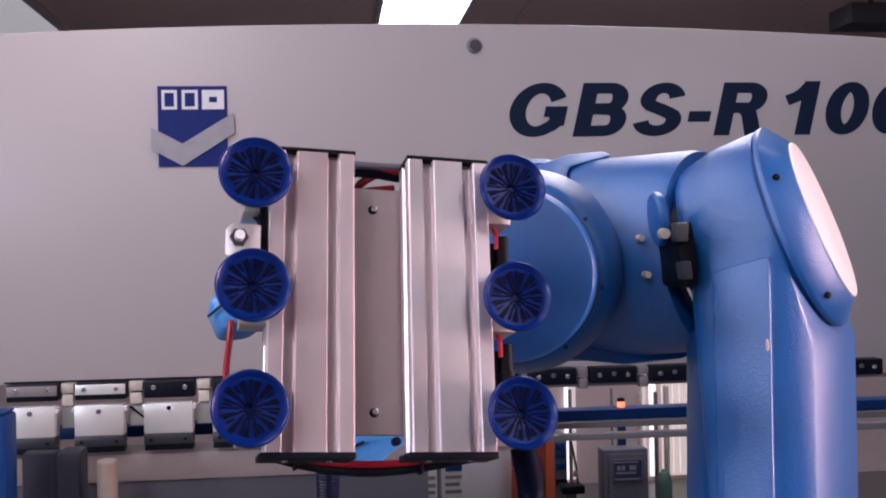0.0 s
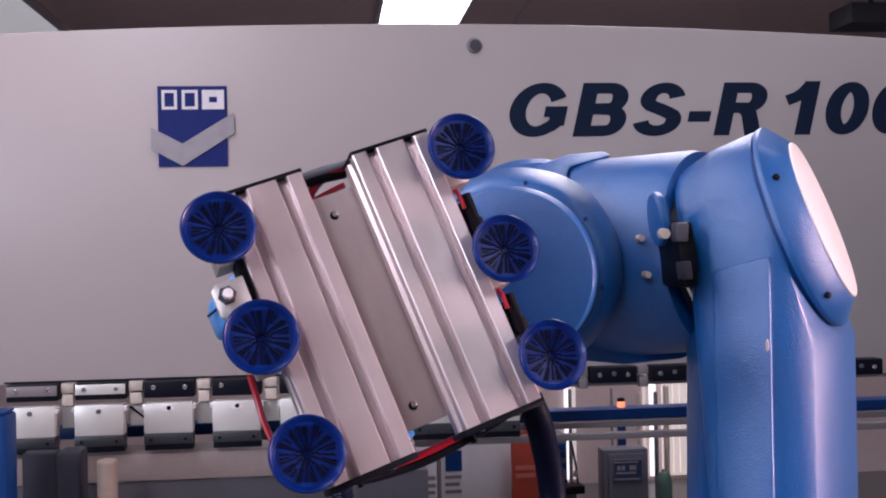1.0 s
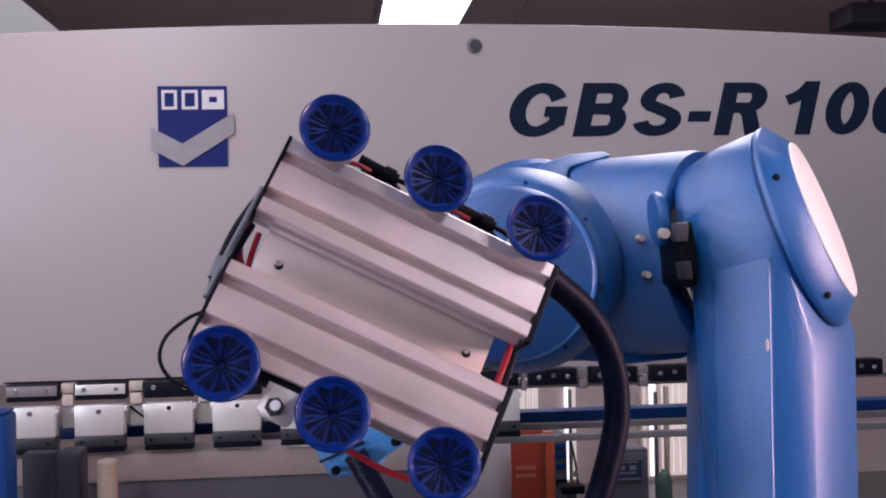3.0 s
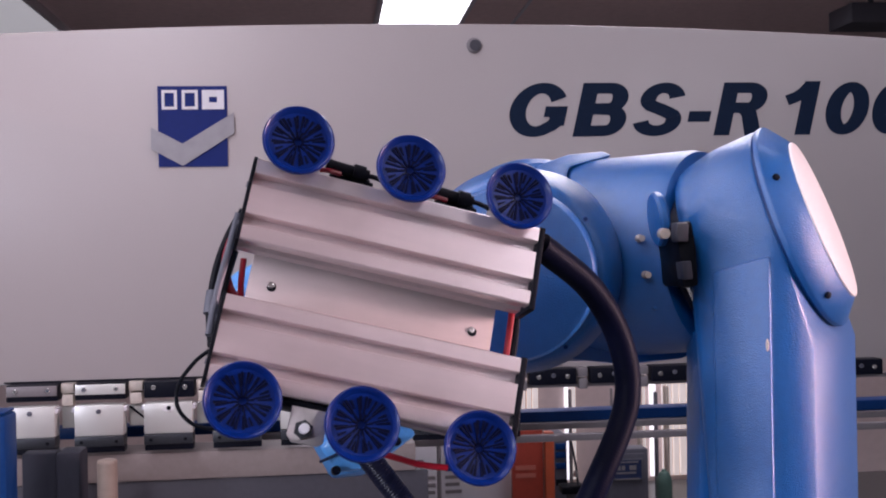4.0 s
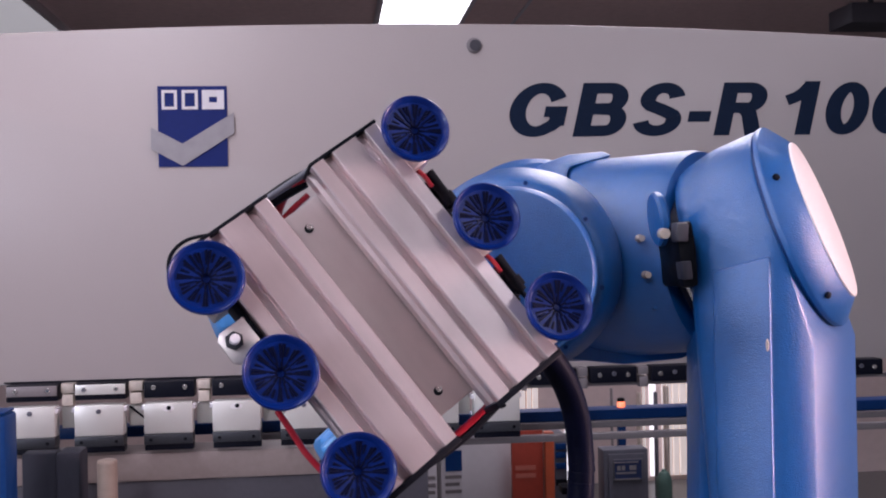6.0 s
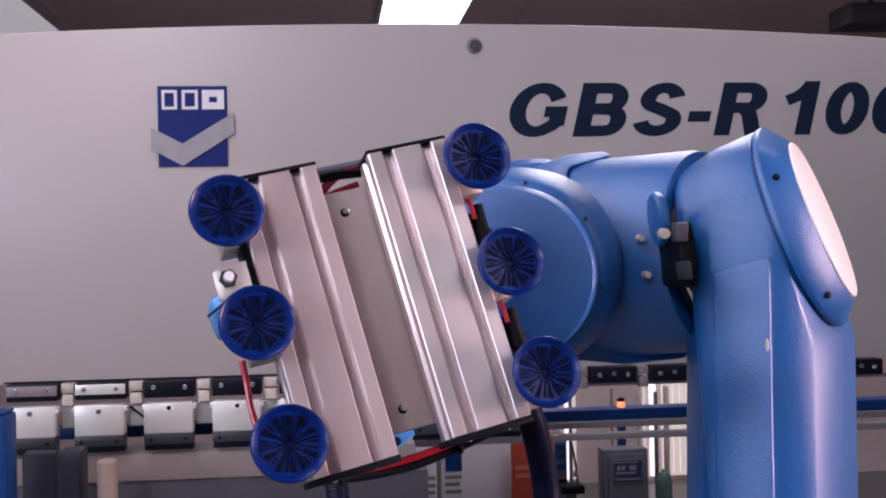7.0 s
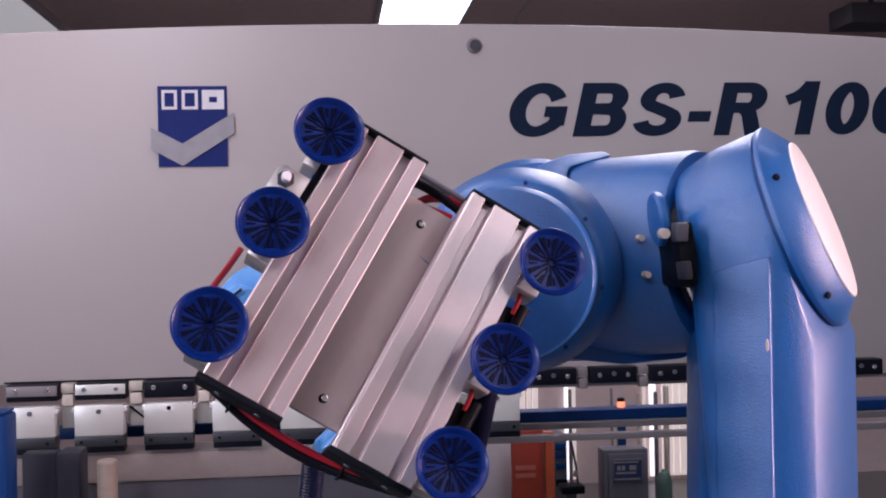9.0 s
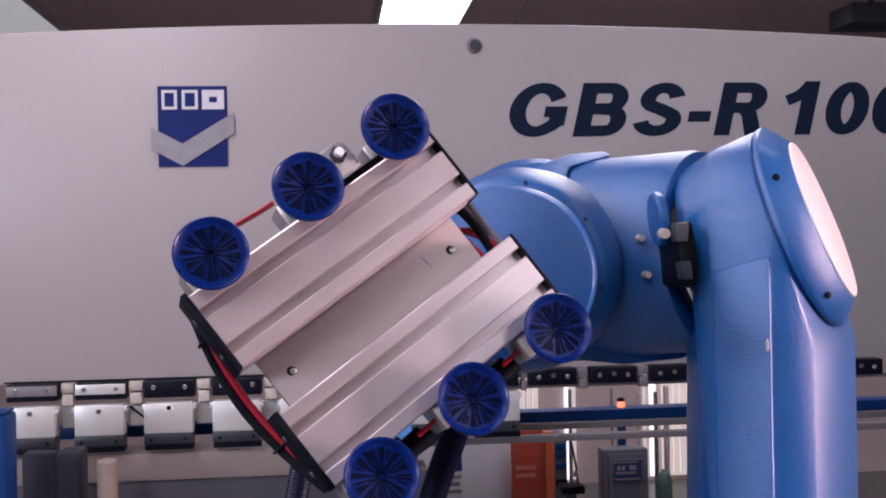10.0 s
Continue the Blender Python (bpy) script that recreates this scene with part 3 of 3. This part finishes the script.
    for k in range(4):
        i = int(seg * (72 * k - 26 + 360) / 360) % (seg - 1)
        p = rows[2][i].lerp(rows[3][i], 0.35)
        n = (rows[3][i] - rows[2][i]).cross(rows[2][i + 1] - rows[2][i]).normalized()
        n = n if n.dot(N) > 0 else -n
        rp("cap_bolt", turned([(0.0042, -0.004), (0.0042, 0.003), (0.002, 0.004)], 14, Matrix.Translation(p) @ basis(n)), M_DARKSTEEL, cap)
    # collar gap between head and forearm
    bm = turned([(0.107, 0.0), (0.107, 0.038)], 48, m)
    rp("joint_ring", bm, M_BLUE_DARK, label="dark joint gap")
    rp("joint_flange", turned([(0.1075, 0.009), (0.115, 0.0095), (0.115, 0.0135), (0.1075, 0.014)], 64, m), M_BRIGHT, label="thin bright steel joint flange")
    # forearm
    f0, f1 = Vector((0.501, 1.365, 1.293)), Vector((0.340, 1.533, 1.278))
    d = f1 - f0
    l = (f1 - f0).length
    mf = Matrix.Translation(f0) @ basis(d)
    bm = turned([(0.118, 0), (0.13, 0.004), (0.133, 0.014), (0.138, l * 0.5), (0.1445, l - 0.012), (0.1435, l - 0.004), (0.138, l)], 72, mf)
    fore = rp("forearm", bm, M_BLUE, label="blue tapered forearm")
    # drum of the wrist joint, facing along the tool's axis
    q0 = Vector((0.204, 1.235, 1.268))
    D = Vector((0.29, 0.955, 0.03)).normalized()
    md = Matrix.Translation(q0) @ basis(D)
    bm = turned([(0.09, -0.004), (0.1, -0.002), (0.1035, 0.004), (0.1045, 0.04), (0.1, 0.041), (0.1, 0.048), (0.109, 0.049), (0.113, 0.052), (0.121, 0.07), (0.13, 0.1), (0.132, 0.2), (0.12, 0.26), (0.06, 0.28)], 96, md)
    drum = rp("wrist_drum", bm, M_BLUE, label="round blue wrist drum")
    for k in range(0, 360, 45):
        a = radians(k + 10)
        bm = turned([(0.0028, 0), (0.0028, -0.003)], 10, md @ Matrix.Translation((0.11 * math.cos(a), 0.11 * math.sin(a), 0.05)))
        rp("drum_screw", bm, M_BARBLUE, drum)
    # hood over the drum
    bm = turned([(0.122, -0.03), (0.132, -0.022), (0.137, -0.008), (0.138, 0.0), (0.138, 0.12), (0.12, 0.14)], 80, Matrix.Translation((0.289, 1.448, 1.290)) @ basis(A))
    rp("hood", bm, M_BLUE, label="blue hood behind the drum")
    bm = prism([(0.263, 1.401, 1.370), (0.282, 1.464, 1.409), (0.332, 1.486, 1.426), (0.382, 1.488, 1.430), (0.393, 1.477, 1.423), (0.326, 1.453, 1.405), (0.304, 1.397, 1.369)], tuple(A * -0.015), tuple(A * 0.12), 0.004)
    rp("hood_cover", bm, M_BLUE, label="angular blue cover over the hood")
    bm = prism([(0.387, 1.289, 1.357), (0.407, 1.286, 1.361), (0.418, 1.285, 1.323), (0.424, 1.285, 1.220), (0.392, 1.288, 1.218)], (0.008, 0.014, 0), (0.008, 0.05, 0), 0.003)
    rp("terminal_pad", bm, M_BLUE, fore)
    # cable clamp on the forearm
    bm = prism([(0.399, 1.236, 1.323), (0.417, 1.232, 1.328), (0.422, 1.231, 1.295), (0.424, 1.231, 1.251), (0.406, 1.235, 1.249)], (0, -0.03, 0), (0, 0.05, 0), 0.004)
    clampb = rp("cable_clamp", bm, M_BLACK, label="black cable clamp block")
    bm = prism([(0.397, 1.200, 1.325), (0.411, 1.199, 1.325), (0.410, 1.199, 1.303), (0.397, 1.200, 1.303)], (0, -0.004, 0), (0, 0.02, 0), 0.002)
    rp("clamp_plate", bm, M_BEDDARK, clampb)
    bm = prism([(0.402, 1.201, 1.280), (0.413, 1.199, 1.281), (0.415, 1.199, 1.260), (0.404, 1.200, 1.259)], (0, -0.004, 0), (0, 0.02, 0), 0.002)
    rp("clamp_plate", bm, M_STAND, clampb)
    bm = rod((0.386, 1.216, 1.313), (0.385, 1.202, 1.313), 0.0065, 0.006, 16)
    rp("clamp_pin", bm, M_CREAM, clampb, "pale metal pin")
    bm = turned([(0.03, -0.006), (0.033, -0.003), (0.033, 0.003), (0.03, 0.006)], 32, Matrix.Translation((0.396, 1.262, 1.331)) @ basis((0.96, -0.05, 0.1)))
    rp("clamp_disc", bm, M_BLUE, clampb)
    for u, v in ((1134, 423), (1144, 485)):
        p = Vector((0.385, 1.297, 1.286)) + (Vector((0.399, 1.326, 1.263)) - Vector((0.392, 1.326, 1.308))) * ((v - 454) / 62.0)
        rp("grease_nipple", rod(p, p + Vector((-0.002, -0.02, 0.0)), 0.005, 0.004, 12), M_CREAM, fore, "small brass-like nipple")
    # keel under the forearm
    keel = [(0.27, 1.154), (0.394, 1.138), (0.476, 1.144), (0.488, 1.15), (0.485, 1.2), (0.27, 1.2)]
    rp("forearm_keel", prism([(x, 1.42, z) for x, z in keel], (0, 0, 0), (0, 0.08, 0), 0.003), M_BLUE, fore, "blue cast keel under the forearm")
    # side plate on the link
    bm = prism([(0.454, 1.290, 1.189), (0.471, 1.288, 1.189), (0.467, 1.288, 0.971), (0.450, 1.290, 0.971)], (0, 0, 0), (0, 0.05, 0), 0.003)
    rp("side_plate", bm, M_BLUE, link)
    # wrist housing behind the tool
    pts = [(-0.139, 1.221, 1.239), (-0.110, 1.218, 1.272), (-0.041, 1.211, 1.304), (0.070, 1.199, 1.307), (0.105, 1.196, 1.249), (0.105, 1.196, 1.147), (0.080, 1.198, 1.096), (0.039, 1.202, 1.050), (-0.000, 1.207, 1.046), (-0.022, 1.209, 1.087), (0.009, 1.206, 1.116), (-0.018, 1.209, 1.177), (-0.064, 1.213, 1.228), (-0.093, 1.216, 1.208), (-0.126, 1.220, 1.206)]
    bm = prism(pts, tuple(A * -0.03), tuple(A * 0.03), 0.006)
    wrist = rp("wrist_housing", bm, M_LIGHTBLUE, label="light blue wrist housing behind the gripper")
    # raised covers with dark joints at the two lobes of the housing
    for cover in ([(-0.132, 1.190, 1.236), (-0.105, 1.187, 1.265), (-0.072, 1.184, 1.255), (-0.084, 1.185, 1.230), (-0.120, 1.189, 1.213)],
                  [(-0.018, 1.178, 1.084), (0.009, 1.175, 1.110), (0.067, 1.169, 1.119), (0.088, 1.167, 1.097), (0.038, 1.172, 1.061), (0.003, 1.176, 1.057)]):
        bm = prism(cover, (0, 0, 0), tuple(A * -0.014), 0.005)
        rp("lobe_cover", bm, M_LIGHTBLUE, wrist)
    for p, q in (((-0.133, 1.172, 1.232), (-0.096, 1.168, 1.261)), ((-0.016, 1.160, 1.073), (0.032, 1.155, 1.094))):
        rp("joint", rod(p, q, 0.0016, 0.0016, 8), M_BLUE_DARK, wrist)
    for p in ((0.001, 1.156, 1.064), (0.066, 1.149, 1.094)):
        rp("cover_bolt", turned([(0.005, 0.004), (0.005, -0.004), (0.0025, -0.0045)], 12, Matrix.Translation(p) @ basis(A)), M_DARKSTEEL, wrist)
    bm = rod((0.062, 1.039, 1.257), (0.052, 1.201, 1.229), 0.045, 0.05, 32)
    rp("tool_flange", bm, M_BLUE, wrist)
    # turret base on the floor
    rp("base", turned([(0.3, 0.0), (0.3, 0.05), (0.22, 0.08), (0.2, 0.36)], 48, pose(0.627, 1.5, 0)), M_BLUE)


# ---- vacuum gripper ----
def gripper():
    g = tagged(empty("vacuum_gripper"), "aluminium vacuum gripper with six blue suction cups", "vacuum gripper")
    # two slotted profiles, 79 mm wide and 40 mm deep
    W = 0.079
    sec = [(0, -0.04), (W, -0.04), (W, -0.027), (W - 0.008, -0.024), (W - 0.008, -0.016), (W, -0.013), (W, -0.0014), (W - 0.0014, 0)]
    for c in (0.0593, 0.0197):
        sec += [(c + 0.0061, 0), (c + 0.0054, -0.0007), (c + 0.005, -0.003), (c + 0.005, -0.0115), (c - 0.005, -0.0115), (c - 0.005, -0.003), (c - 0.0054, -0.0007), (c - 0.0061, 0)]
    sec += [(0.0014, 0), (0, -0.0014), (0, -0.013), (0.008, -0.016), (0.008, -0.024), (0, -0.027)]
    for x0 in (-0.1055, 0.0255):
        bm = prism([(x0 + x, 0, z - 0.024) for x, z in sec], (0, -0.139, 0), (0, 0.139, 0))
        pr = part("profile", bm, M_ALU, g, "slotted anodised aluminium profile", angle=20)
        part("end_cover", box(x0 - 0.001, x0 + W + 0.001, 0.1392, 0.1425, -0.065, -0.0235, 0.0006), M_BLACK, pr, "thin black end cover")
        part("end_cover", box(x0 - 0.004, x0 + W + 0.001, -0.1452, -0.1392, -0.065, -0.0235, 0.001), M_BLACK, pr, "black end cover")
        for yy in (0.1427, -0.1454):
            for f in (0.25, 0.75):
                part("cover_screw", turned([(0.003, -0.001), (0.003, 0.001)], 10, pose(x0 + f * W, yy, -0.045, 90)), M_CAB, pr)
    plate = part("base_plate", box(-0.06, 0.06, -0.1195, 0.1215, -0.078, -0.0685, 0.001), M_STEEL, g, "ground steel base plate")
    for y in (0.1, -0.0985):
        part("screw_hole", turned([(0.0045, -0.0002), (0.0045, 0.0003)], 24, pose(-0.0008, y - 0.0005, -0.0685)), M_BLACK, plate)
        part("plate_screw", turned([(0.0032, 0.0004), (0.0032, 0.0016), (0.0022, 0.0018), (0.002, 0.0006)], 20, pose(0.0006, y + 0.0004, -0.0685)), M_BRIGHT, plate)
    # suction cups
    prof = [(0.009, -0.034), (0.009, -0.028), (0.015, -0.026), (0.024, -0.021), (0.029, -0.014), (0.0322, -0.007), (0.0333, -0.003), (0.0328, -0.0008), (0.0318, 0.0),
            (0.0307, -0.0008), (0.0294, -0.0022), (0.0282, -0.0037), (0.0272, -0.005), (0.018, -0.006), (0.0055, -0.0077), (0.0035, -0.0105)]
    ribs = bmesh.new()
    for k in range(44):
        # thirty-two long and short ribs, and twelve at the hub
        r0, r1 = ((0.0095, 0.0125, 0.0085, 0.015)[k % 4], (0.0246, 0.023, 0.0252, 0.0236)[(k // 2) % 4]) if k < 32 else (0.0035, 0.0095)
        a = 2 * math.pi * ((k + 0.25 * math.sin(k * 2.3)) / 32 if k < 32 else (k - 31.4) / 12)
        m = Matrix.Rotation(a, 4, "Z")
        wd = 0.0012 if k < 32 else 0.0012
        zf = lambda r: -0.005 - (0.0252 - r) * 0.137
        vs = []
        for r in (r0, (r0 + r1) / 2, r1):
            for s in (-1, 1):
                w = wd * (0.65 + 0.65 * (r - r0) / (r1 - r0))
                vs.append([ribs.verts.new(m @ Vector((r, s * w, zf(r) - 0.001))), ribs.verts.new(m @ Vector((r, s * w * 0.7, zf(r) + 0.0011)))])
        for i in (0, 2):
            ribs.faces.new((vs[i][0], vs[i + 2][0], vs[i + 2][1], vs[i][1]))
            ribs.faces.new((vs[i + 1][0], vs[i + 1][1], vs[i + 3][1], vs[i + 3][0]))
            ribs.faces.new((vs[i][1], vs[i + 2][1], vs[i + 3][1], vs[i + 1][1]))
        ribs.faces.new((vs[0][0], vs[0][1], vs[1][1], vs[1][0]))
        ribs.faces.new((vs[4][0], vs[5][0], vs[5][1], vs[4][1]))
    first_cup = None
    for x, ys in ((-0.1205, (0.106, 0.002, -0.105)), (0.1215, (0.1075, 0.0005, -0.107))):
        for y in ys:
            s = -1 if x < 0 else 1
            place = pose(x, y, 0.004)
            if not first_cup:
                first_cup = part("suction_cup", turned(prof, 56), M_CUP, g, "dark blue rubber suction cup", place, 40)
                # the ribs' dark colour stands for the shade inside the cup
                first_rib = part("ribs", ribs, M_RIB, first_cup, "radial inner ribs with shade painted in")
                first_stem = part("cup_fitting", turned([(0.011, -0.052), (0.011, -0.036), (0.013, -0.036), (0.013, -0.0345)], 24), M_BRIGHT, first_cup, "metal cup fitting")
                c = first_cup
            else:
                c = again(first_cup, place)
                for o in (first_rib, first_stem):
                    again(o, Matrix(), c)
            bm = box(-0.008 if s < 0 else -0.016, 0.016 if s < 0 else 0.008, -0.027, 0.012, -0.074, -0.0365, 0.0015)
            part("cup_bracket", bm, M_ALU_END, c, "small aluminium cup bracket")
    # sensor bracket with its nut
    bm = prism([(-0.1135, 0.03, 0), (-0.1135, 0.0625, 0), (-0.139, 0.0625, 0), (-0.1445, 0.057, 0), (-0.1445, 0.034, 0), (-0.1405, 0.03, 0)], (0, 0, -0.021), (0, 0, -0.0175), 0.0006)
    br = part("sensor_bracket", bm, M_ALU_END, g, "small bright bent bracket with a sensor nut")
    part("nut", turned([(0.0085, 0), (0.0085, 0.004), (0.0075, 0.005)], 6, pose(-0.1325, 0.0495, -0.0174)), M_JAW, br)
    part("sensor_tip", turned([(0.0045, 0), (0.0045, 0.0115), (0.004, 0.012)], 20, pose(-0.1325, 0.0495, -0.0174)), M_WHITEFILM, br)
    part("sensor_barrel", turned([(0.0055, -0.04), (0.0055, -0.001)], 20, pose(-0.1325, 0.0495, -0.021)), M_BRIGHT, br)
    # tubes and wires
    part("red_tube", tube([(-0.1355, -0.02, -0.045), (-0.1365, -0.04, -0.047), (-0.1385, -0.065, -0.047), (-0.137, -0.09, -0.045)], 0.003), M_RED, g, "red air tube")
    part("red_tube", tube([(-0.075, -0.138, -0.085), (-0.04, -0.1425, -0.091), (0.0, -0.144, -0.094), (0.035, -0.1425, -0.091), (0.075, -0.138, -0.085)], 0.0035), M_RED, g, "red air tube")
    part("black_cable", tube([(-0.095, -0.138, -0.08), (-0.05, -0.147, -0.093), (0.0, -0.151, -0.097), (0.05, -0.147, -0.093), (0.1, -0.139, -0.08)], 0.0045), M_BLACK, g, "black cable")
    part("cable_tie", box(0.047, 0.05, -0.154, -0.137, -0.1, -0.085, 0.001), M_BLACK, g)
    part("cable_tie", box(-0.073, -0.07, -0.15, -0.134, -0.094, -0.08, 0.001), M_BLACK, g)
    part("red_tube", tube([(0.055, 0.14, -0.076), (0.037, 0.145, -0.08), (0.014, 0.145, -0.084), (-0.006, 0.136, -0.09), (-0.016, 0.122, -0.098)], 0.0044), M_RED, g, "red air tube")
    part("red_tube", tube([(-0.02, 0.122, -0.09), (0.0, 0.127, -0.088), (0.025, 0.13, -0.085)], 0.003), M_RED, g, "red air tube")
    part("black_cable", tube([(-0.06, 0.1455, -0.06), (-0.02, 0.147, -0.07), (0.02, 0.146, -0.068), (0.06, 0.1445, -0.06)], 0.0034), M_CAB, g, "grey sleeved cable")
    part("black_cable", tube([(-0.065, 0.14, -0.08), (-0.03, 0.149, -0.088), (0.01, 0.152, -0.09), (0.045, 0.148, -0.086), (0.07, 0.14, -0.078)], 0.0045), M_BLACK, g, "black cable")
    part("black_cable", tube([(-0.05, 0.138, -0.085), (-0.01, 0.143, -0.082), (0.03, 0.141, -0.085)], 0.005), M_BLACK, g, "black cable")
    part("cable_joint", rod((-0.034, 0.1485, -0.088), (-0.012, 0.151, -0.09), 0.0068, 0.0062, 14), M_CAB, g, "dark grey cable joint")
    part("sensor_wire", tube([(-0.075, 0.142, -0.05), (-0.088, 0.152, -0.05), (-0.11, 0.161, -0.05), (-0.13, 0.157, -0.05), (-0.142, 0.14, -0.05), (-0.141, 0.116, -0.048), (-0.13, 0.1, -0.046)], 0.0018), M_BLACK, g, "thin looped black wire")
    # connectors along the outer side of one profile
    for y0, y1 in ((0.035, 0.078), (-0.072, -0.03)):
        for dx, dz, dy in ((0.127, -0.056, -0.004), (0.118, -0.064, -0.01)):
            bm = rod((dx, y1 + dy, dz), (dx, y0 + dy, dz), 0.0068, 0.0052, 16)
            rod((dx, y0 + dy + 0.016, dz), (dx, y0 + dy + 0.004, dz), 0.008, 0.0078, 16, bm)
            part("connector", bm, M_BLACK, g, "black plug connector")
        part("red_tube", tube([(0.1165, y0 + 0.05, -0.05), (0.1175, y0 + 0.038, -0.045), (0.118, y0 + 0.024, -0.047)], 0.0024), M_RED, g, "red air tube")
        part("black_cable", tube([(0.118, y0 + 0.03, -0.06), (0.13, y0 + 0.005, -0.07), (0.132, y0 - 0.012, -0.07), (0.124, y0 - 0.028, -0.06)], 0.0026), M_BLACK, g, "black cable")
    part("side_rail", box(-0.1135, -0.1065, 0.0, 0.09, -0.06, -0.03, 0.001), M_BLACK, g, "black side strip")
    return g


def hose_segment(r, length):
    n = 4
    prof = []
    for i in range(n):
        z = length * i / n
        prof += [(r * 0.985, z), (r, z + length / n * 0.3), (r, z + length / n * 0.7), (r * 0.985, z + length / n * 0.98)]
    return turned(prof, 18)


hall()
press_brake()
hall_things()
robot()
GRIPPER = gripper()
CONDUIT = tagged(part("flexible_conduit", turned([(0.0122 + 0.0008 * (i % 2), -0.0016 * i) for i in range(270)], 20), M_CONDUIT), "dark ribbed flexible conduit hanging from the wrist", "conduit")
HOSE = tagged(empty("hose", pose(0.2, 1.1, 1.1)), "thick black ribbed hose hanging behind the gripper", "hose")
SEG, NSEG = 0.0105, 58
_first = part("hose_segment", hose_segment(0.0138, SEG * 1.12), M_HOSE, HOSE)
SEGMENTS = [_first] + [again(_first, Matrix(), HOSE) for i in range(NSEG - 1)]

# ---- movement ----
TURN = [(0, 0), (0.5, 10.76), (1.0, 22.2), (1.5, 33.2), (2.0, 44.6), (2.5, 55.3), (2.7, 59.5), (3.0, 66.2), (3.3, 72.8), (3.55, 77.6), (3.75, 79.1), (4.0, 79.1), (4.15, 78.5), (4.3, 76.2),
        (4.5, 71.95), (5.0, 60.1), (5.5, 49.8), (5.7, 45.4), (6.25, 33.0), (6.8, 20.7), (7.0, 16.0), (7.5, 5.1), (8.0, -6.5), (8.5, -17.4), (9.0, -28.9), (9.5, -39.7), (10.0, -51.5)]
TOOL = pose(0.0513, 0.9599, 1.262, 74.464, 5.169, 8.203)
# the hose's way at five turns of the gripper
HOSE_WAYS = {
    79: [(0.206, 1.044, 1.302), (0.265, 1.078, 1.257), (0.300, 1.095, 1.199), (0.305, 1.094, 1.134), (0.267, 1.078, 1.054), (0.234, 1.081, 0.996)],
    55: [(0.206, 1.034, 1.254), (0.253, 1.069, 1.212), (0.279, 1.087, 1.163), (0.285, 1.096, 1.102), (0.277, 1.087, 1.039), (0.263, 1.078, 0.984)],
    22: [(0.183, 1.026, 1.167), (0.198, 1.035, 1.132), (0.210, 1.054, 1.095), (0.217, 1.063, 1.059), (0.219, 1.063, 1.025), (0.222, 1.083, 0.973)],
    0: [(0.174, 1.038, 1.155), (0.183, 1.047, 1.120), (0.190, 1.056, 1.090), (0.196, 1.065, 1.059), (0.196, 1.065, 1.025), (0.199, 1.085, 0.973)],
    -17: [(0.162, 1.049, 1.188), (0.156, 1.049, 1.154), (0.152, 1.060, 1.113), (0.146, 1.071, 1.072), (0.139, 1.071, 1.026), (0.138, 1.092, 0.975)],
    -52: [(0.145, 1.051, 1.188), (0.131, 1.052, 1.149), (0.117, 1.064, 1.108), (0.103, 1.075, 1.067), (0.091, 1.076, 1.027), (0.086, 1.097, 0.976)],
}


def blend(table, a):
    ks = sorted(table)
    a = min(max(a, ks[0]), ks[-1])
    for k0, k1 in zip(ks, ks[1:]):
        if k0 <= a <= k1:
            f = (a - k0) / (k1 - k0)
            return [Vector(p).lerp(Vector(q), f) for p, q in zip(table[k0], table[k1])]


def along(path, s):
    for p, q in zip(path, path[1:]):
        d = (q - p).length
        if s <= d:
            return p.lerp(q, s / d), q - p
        s -= d
    d = (path[-1] - path[-2]).normalized()
    return path[-1] + d * s, d


def motions():
    walk(GRIPPER, [(t, TOOL @ pose(0, 0, 0, 0, 0, a + 1.5)) for t, a in TURN])
    wire = [o for o in GRIPPER.children if o.name.startswith("sensor_wire")][0]
    slack = [(t, 1 - min(1, max(0, (a + 15) / 65))) for t, a in TURN]
    walk(wire, [(t, pose(0.028 * k, -0.04 * k, 0)) for t, k in slack])
    ends = {79: ((0.032, 1.143, 1.085), (0.077, 1.138, 1.024)), 55: ((0.012, 1.145, 1.083), (0.034, 1.143, 1.025)), 0: ((-0.008, 1.147, 1.077), (-0.008, 1.147, 1.026)), -52: ((-0.032, 1.150, 1.087), (-0.044, 1.151, 1.027))}
    rows = []
    for t, a in TURN:
        p, q = blend(ends, a)
        rows.append((t, Matrix.Translation(p) @ Vector(p - q).to_track_quat("Z", "Y").to_matrix().to_4x4()))
    walk(CONDUIT, rows)
    back = HOSE.matrix_basis.inverted()
    rows = [[] for s in SEGMENTS]
    for t, a in TURN:
        path = curve_points(blend(HOSE_WAYS, a), 10)
        for i in range(NSEG):
            p, d = along(path, i * SEG)
            q, _ = along(path, (i + 1) * SEG)
            rows[i].append((t, back @ Matrix.Translation(p) @ (q - p).to_track_quat("Z", "Y").to_matrix().to_4x4()))
    for s, r in zip(SEGMENTS, rows):
        walk(s, r)


motions()
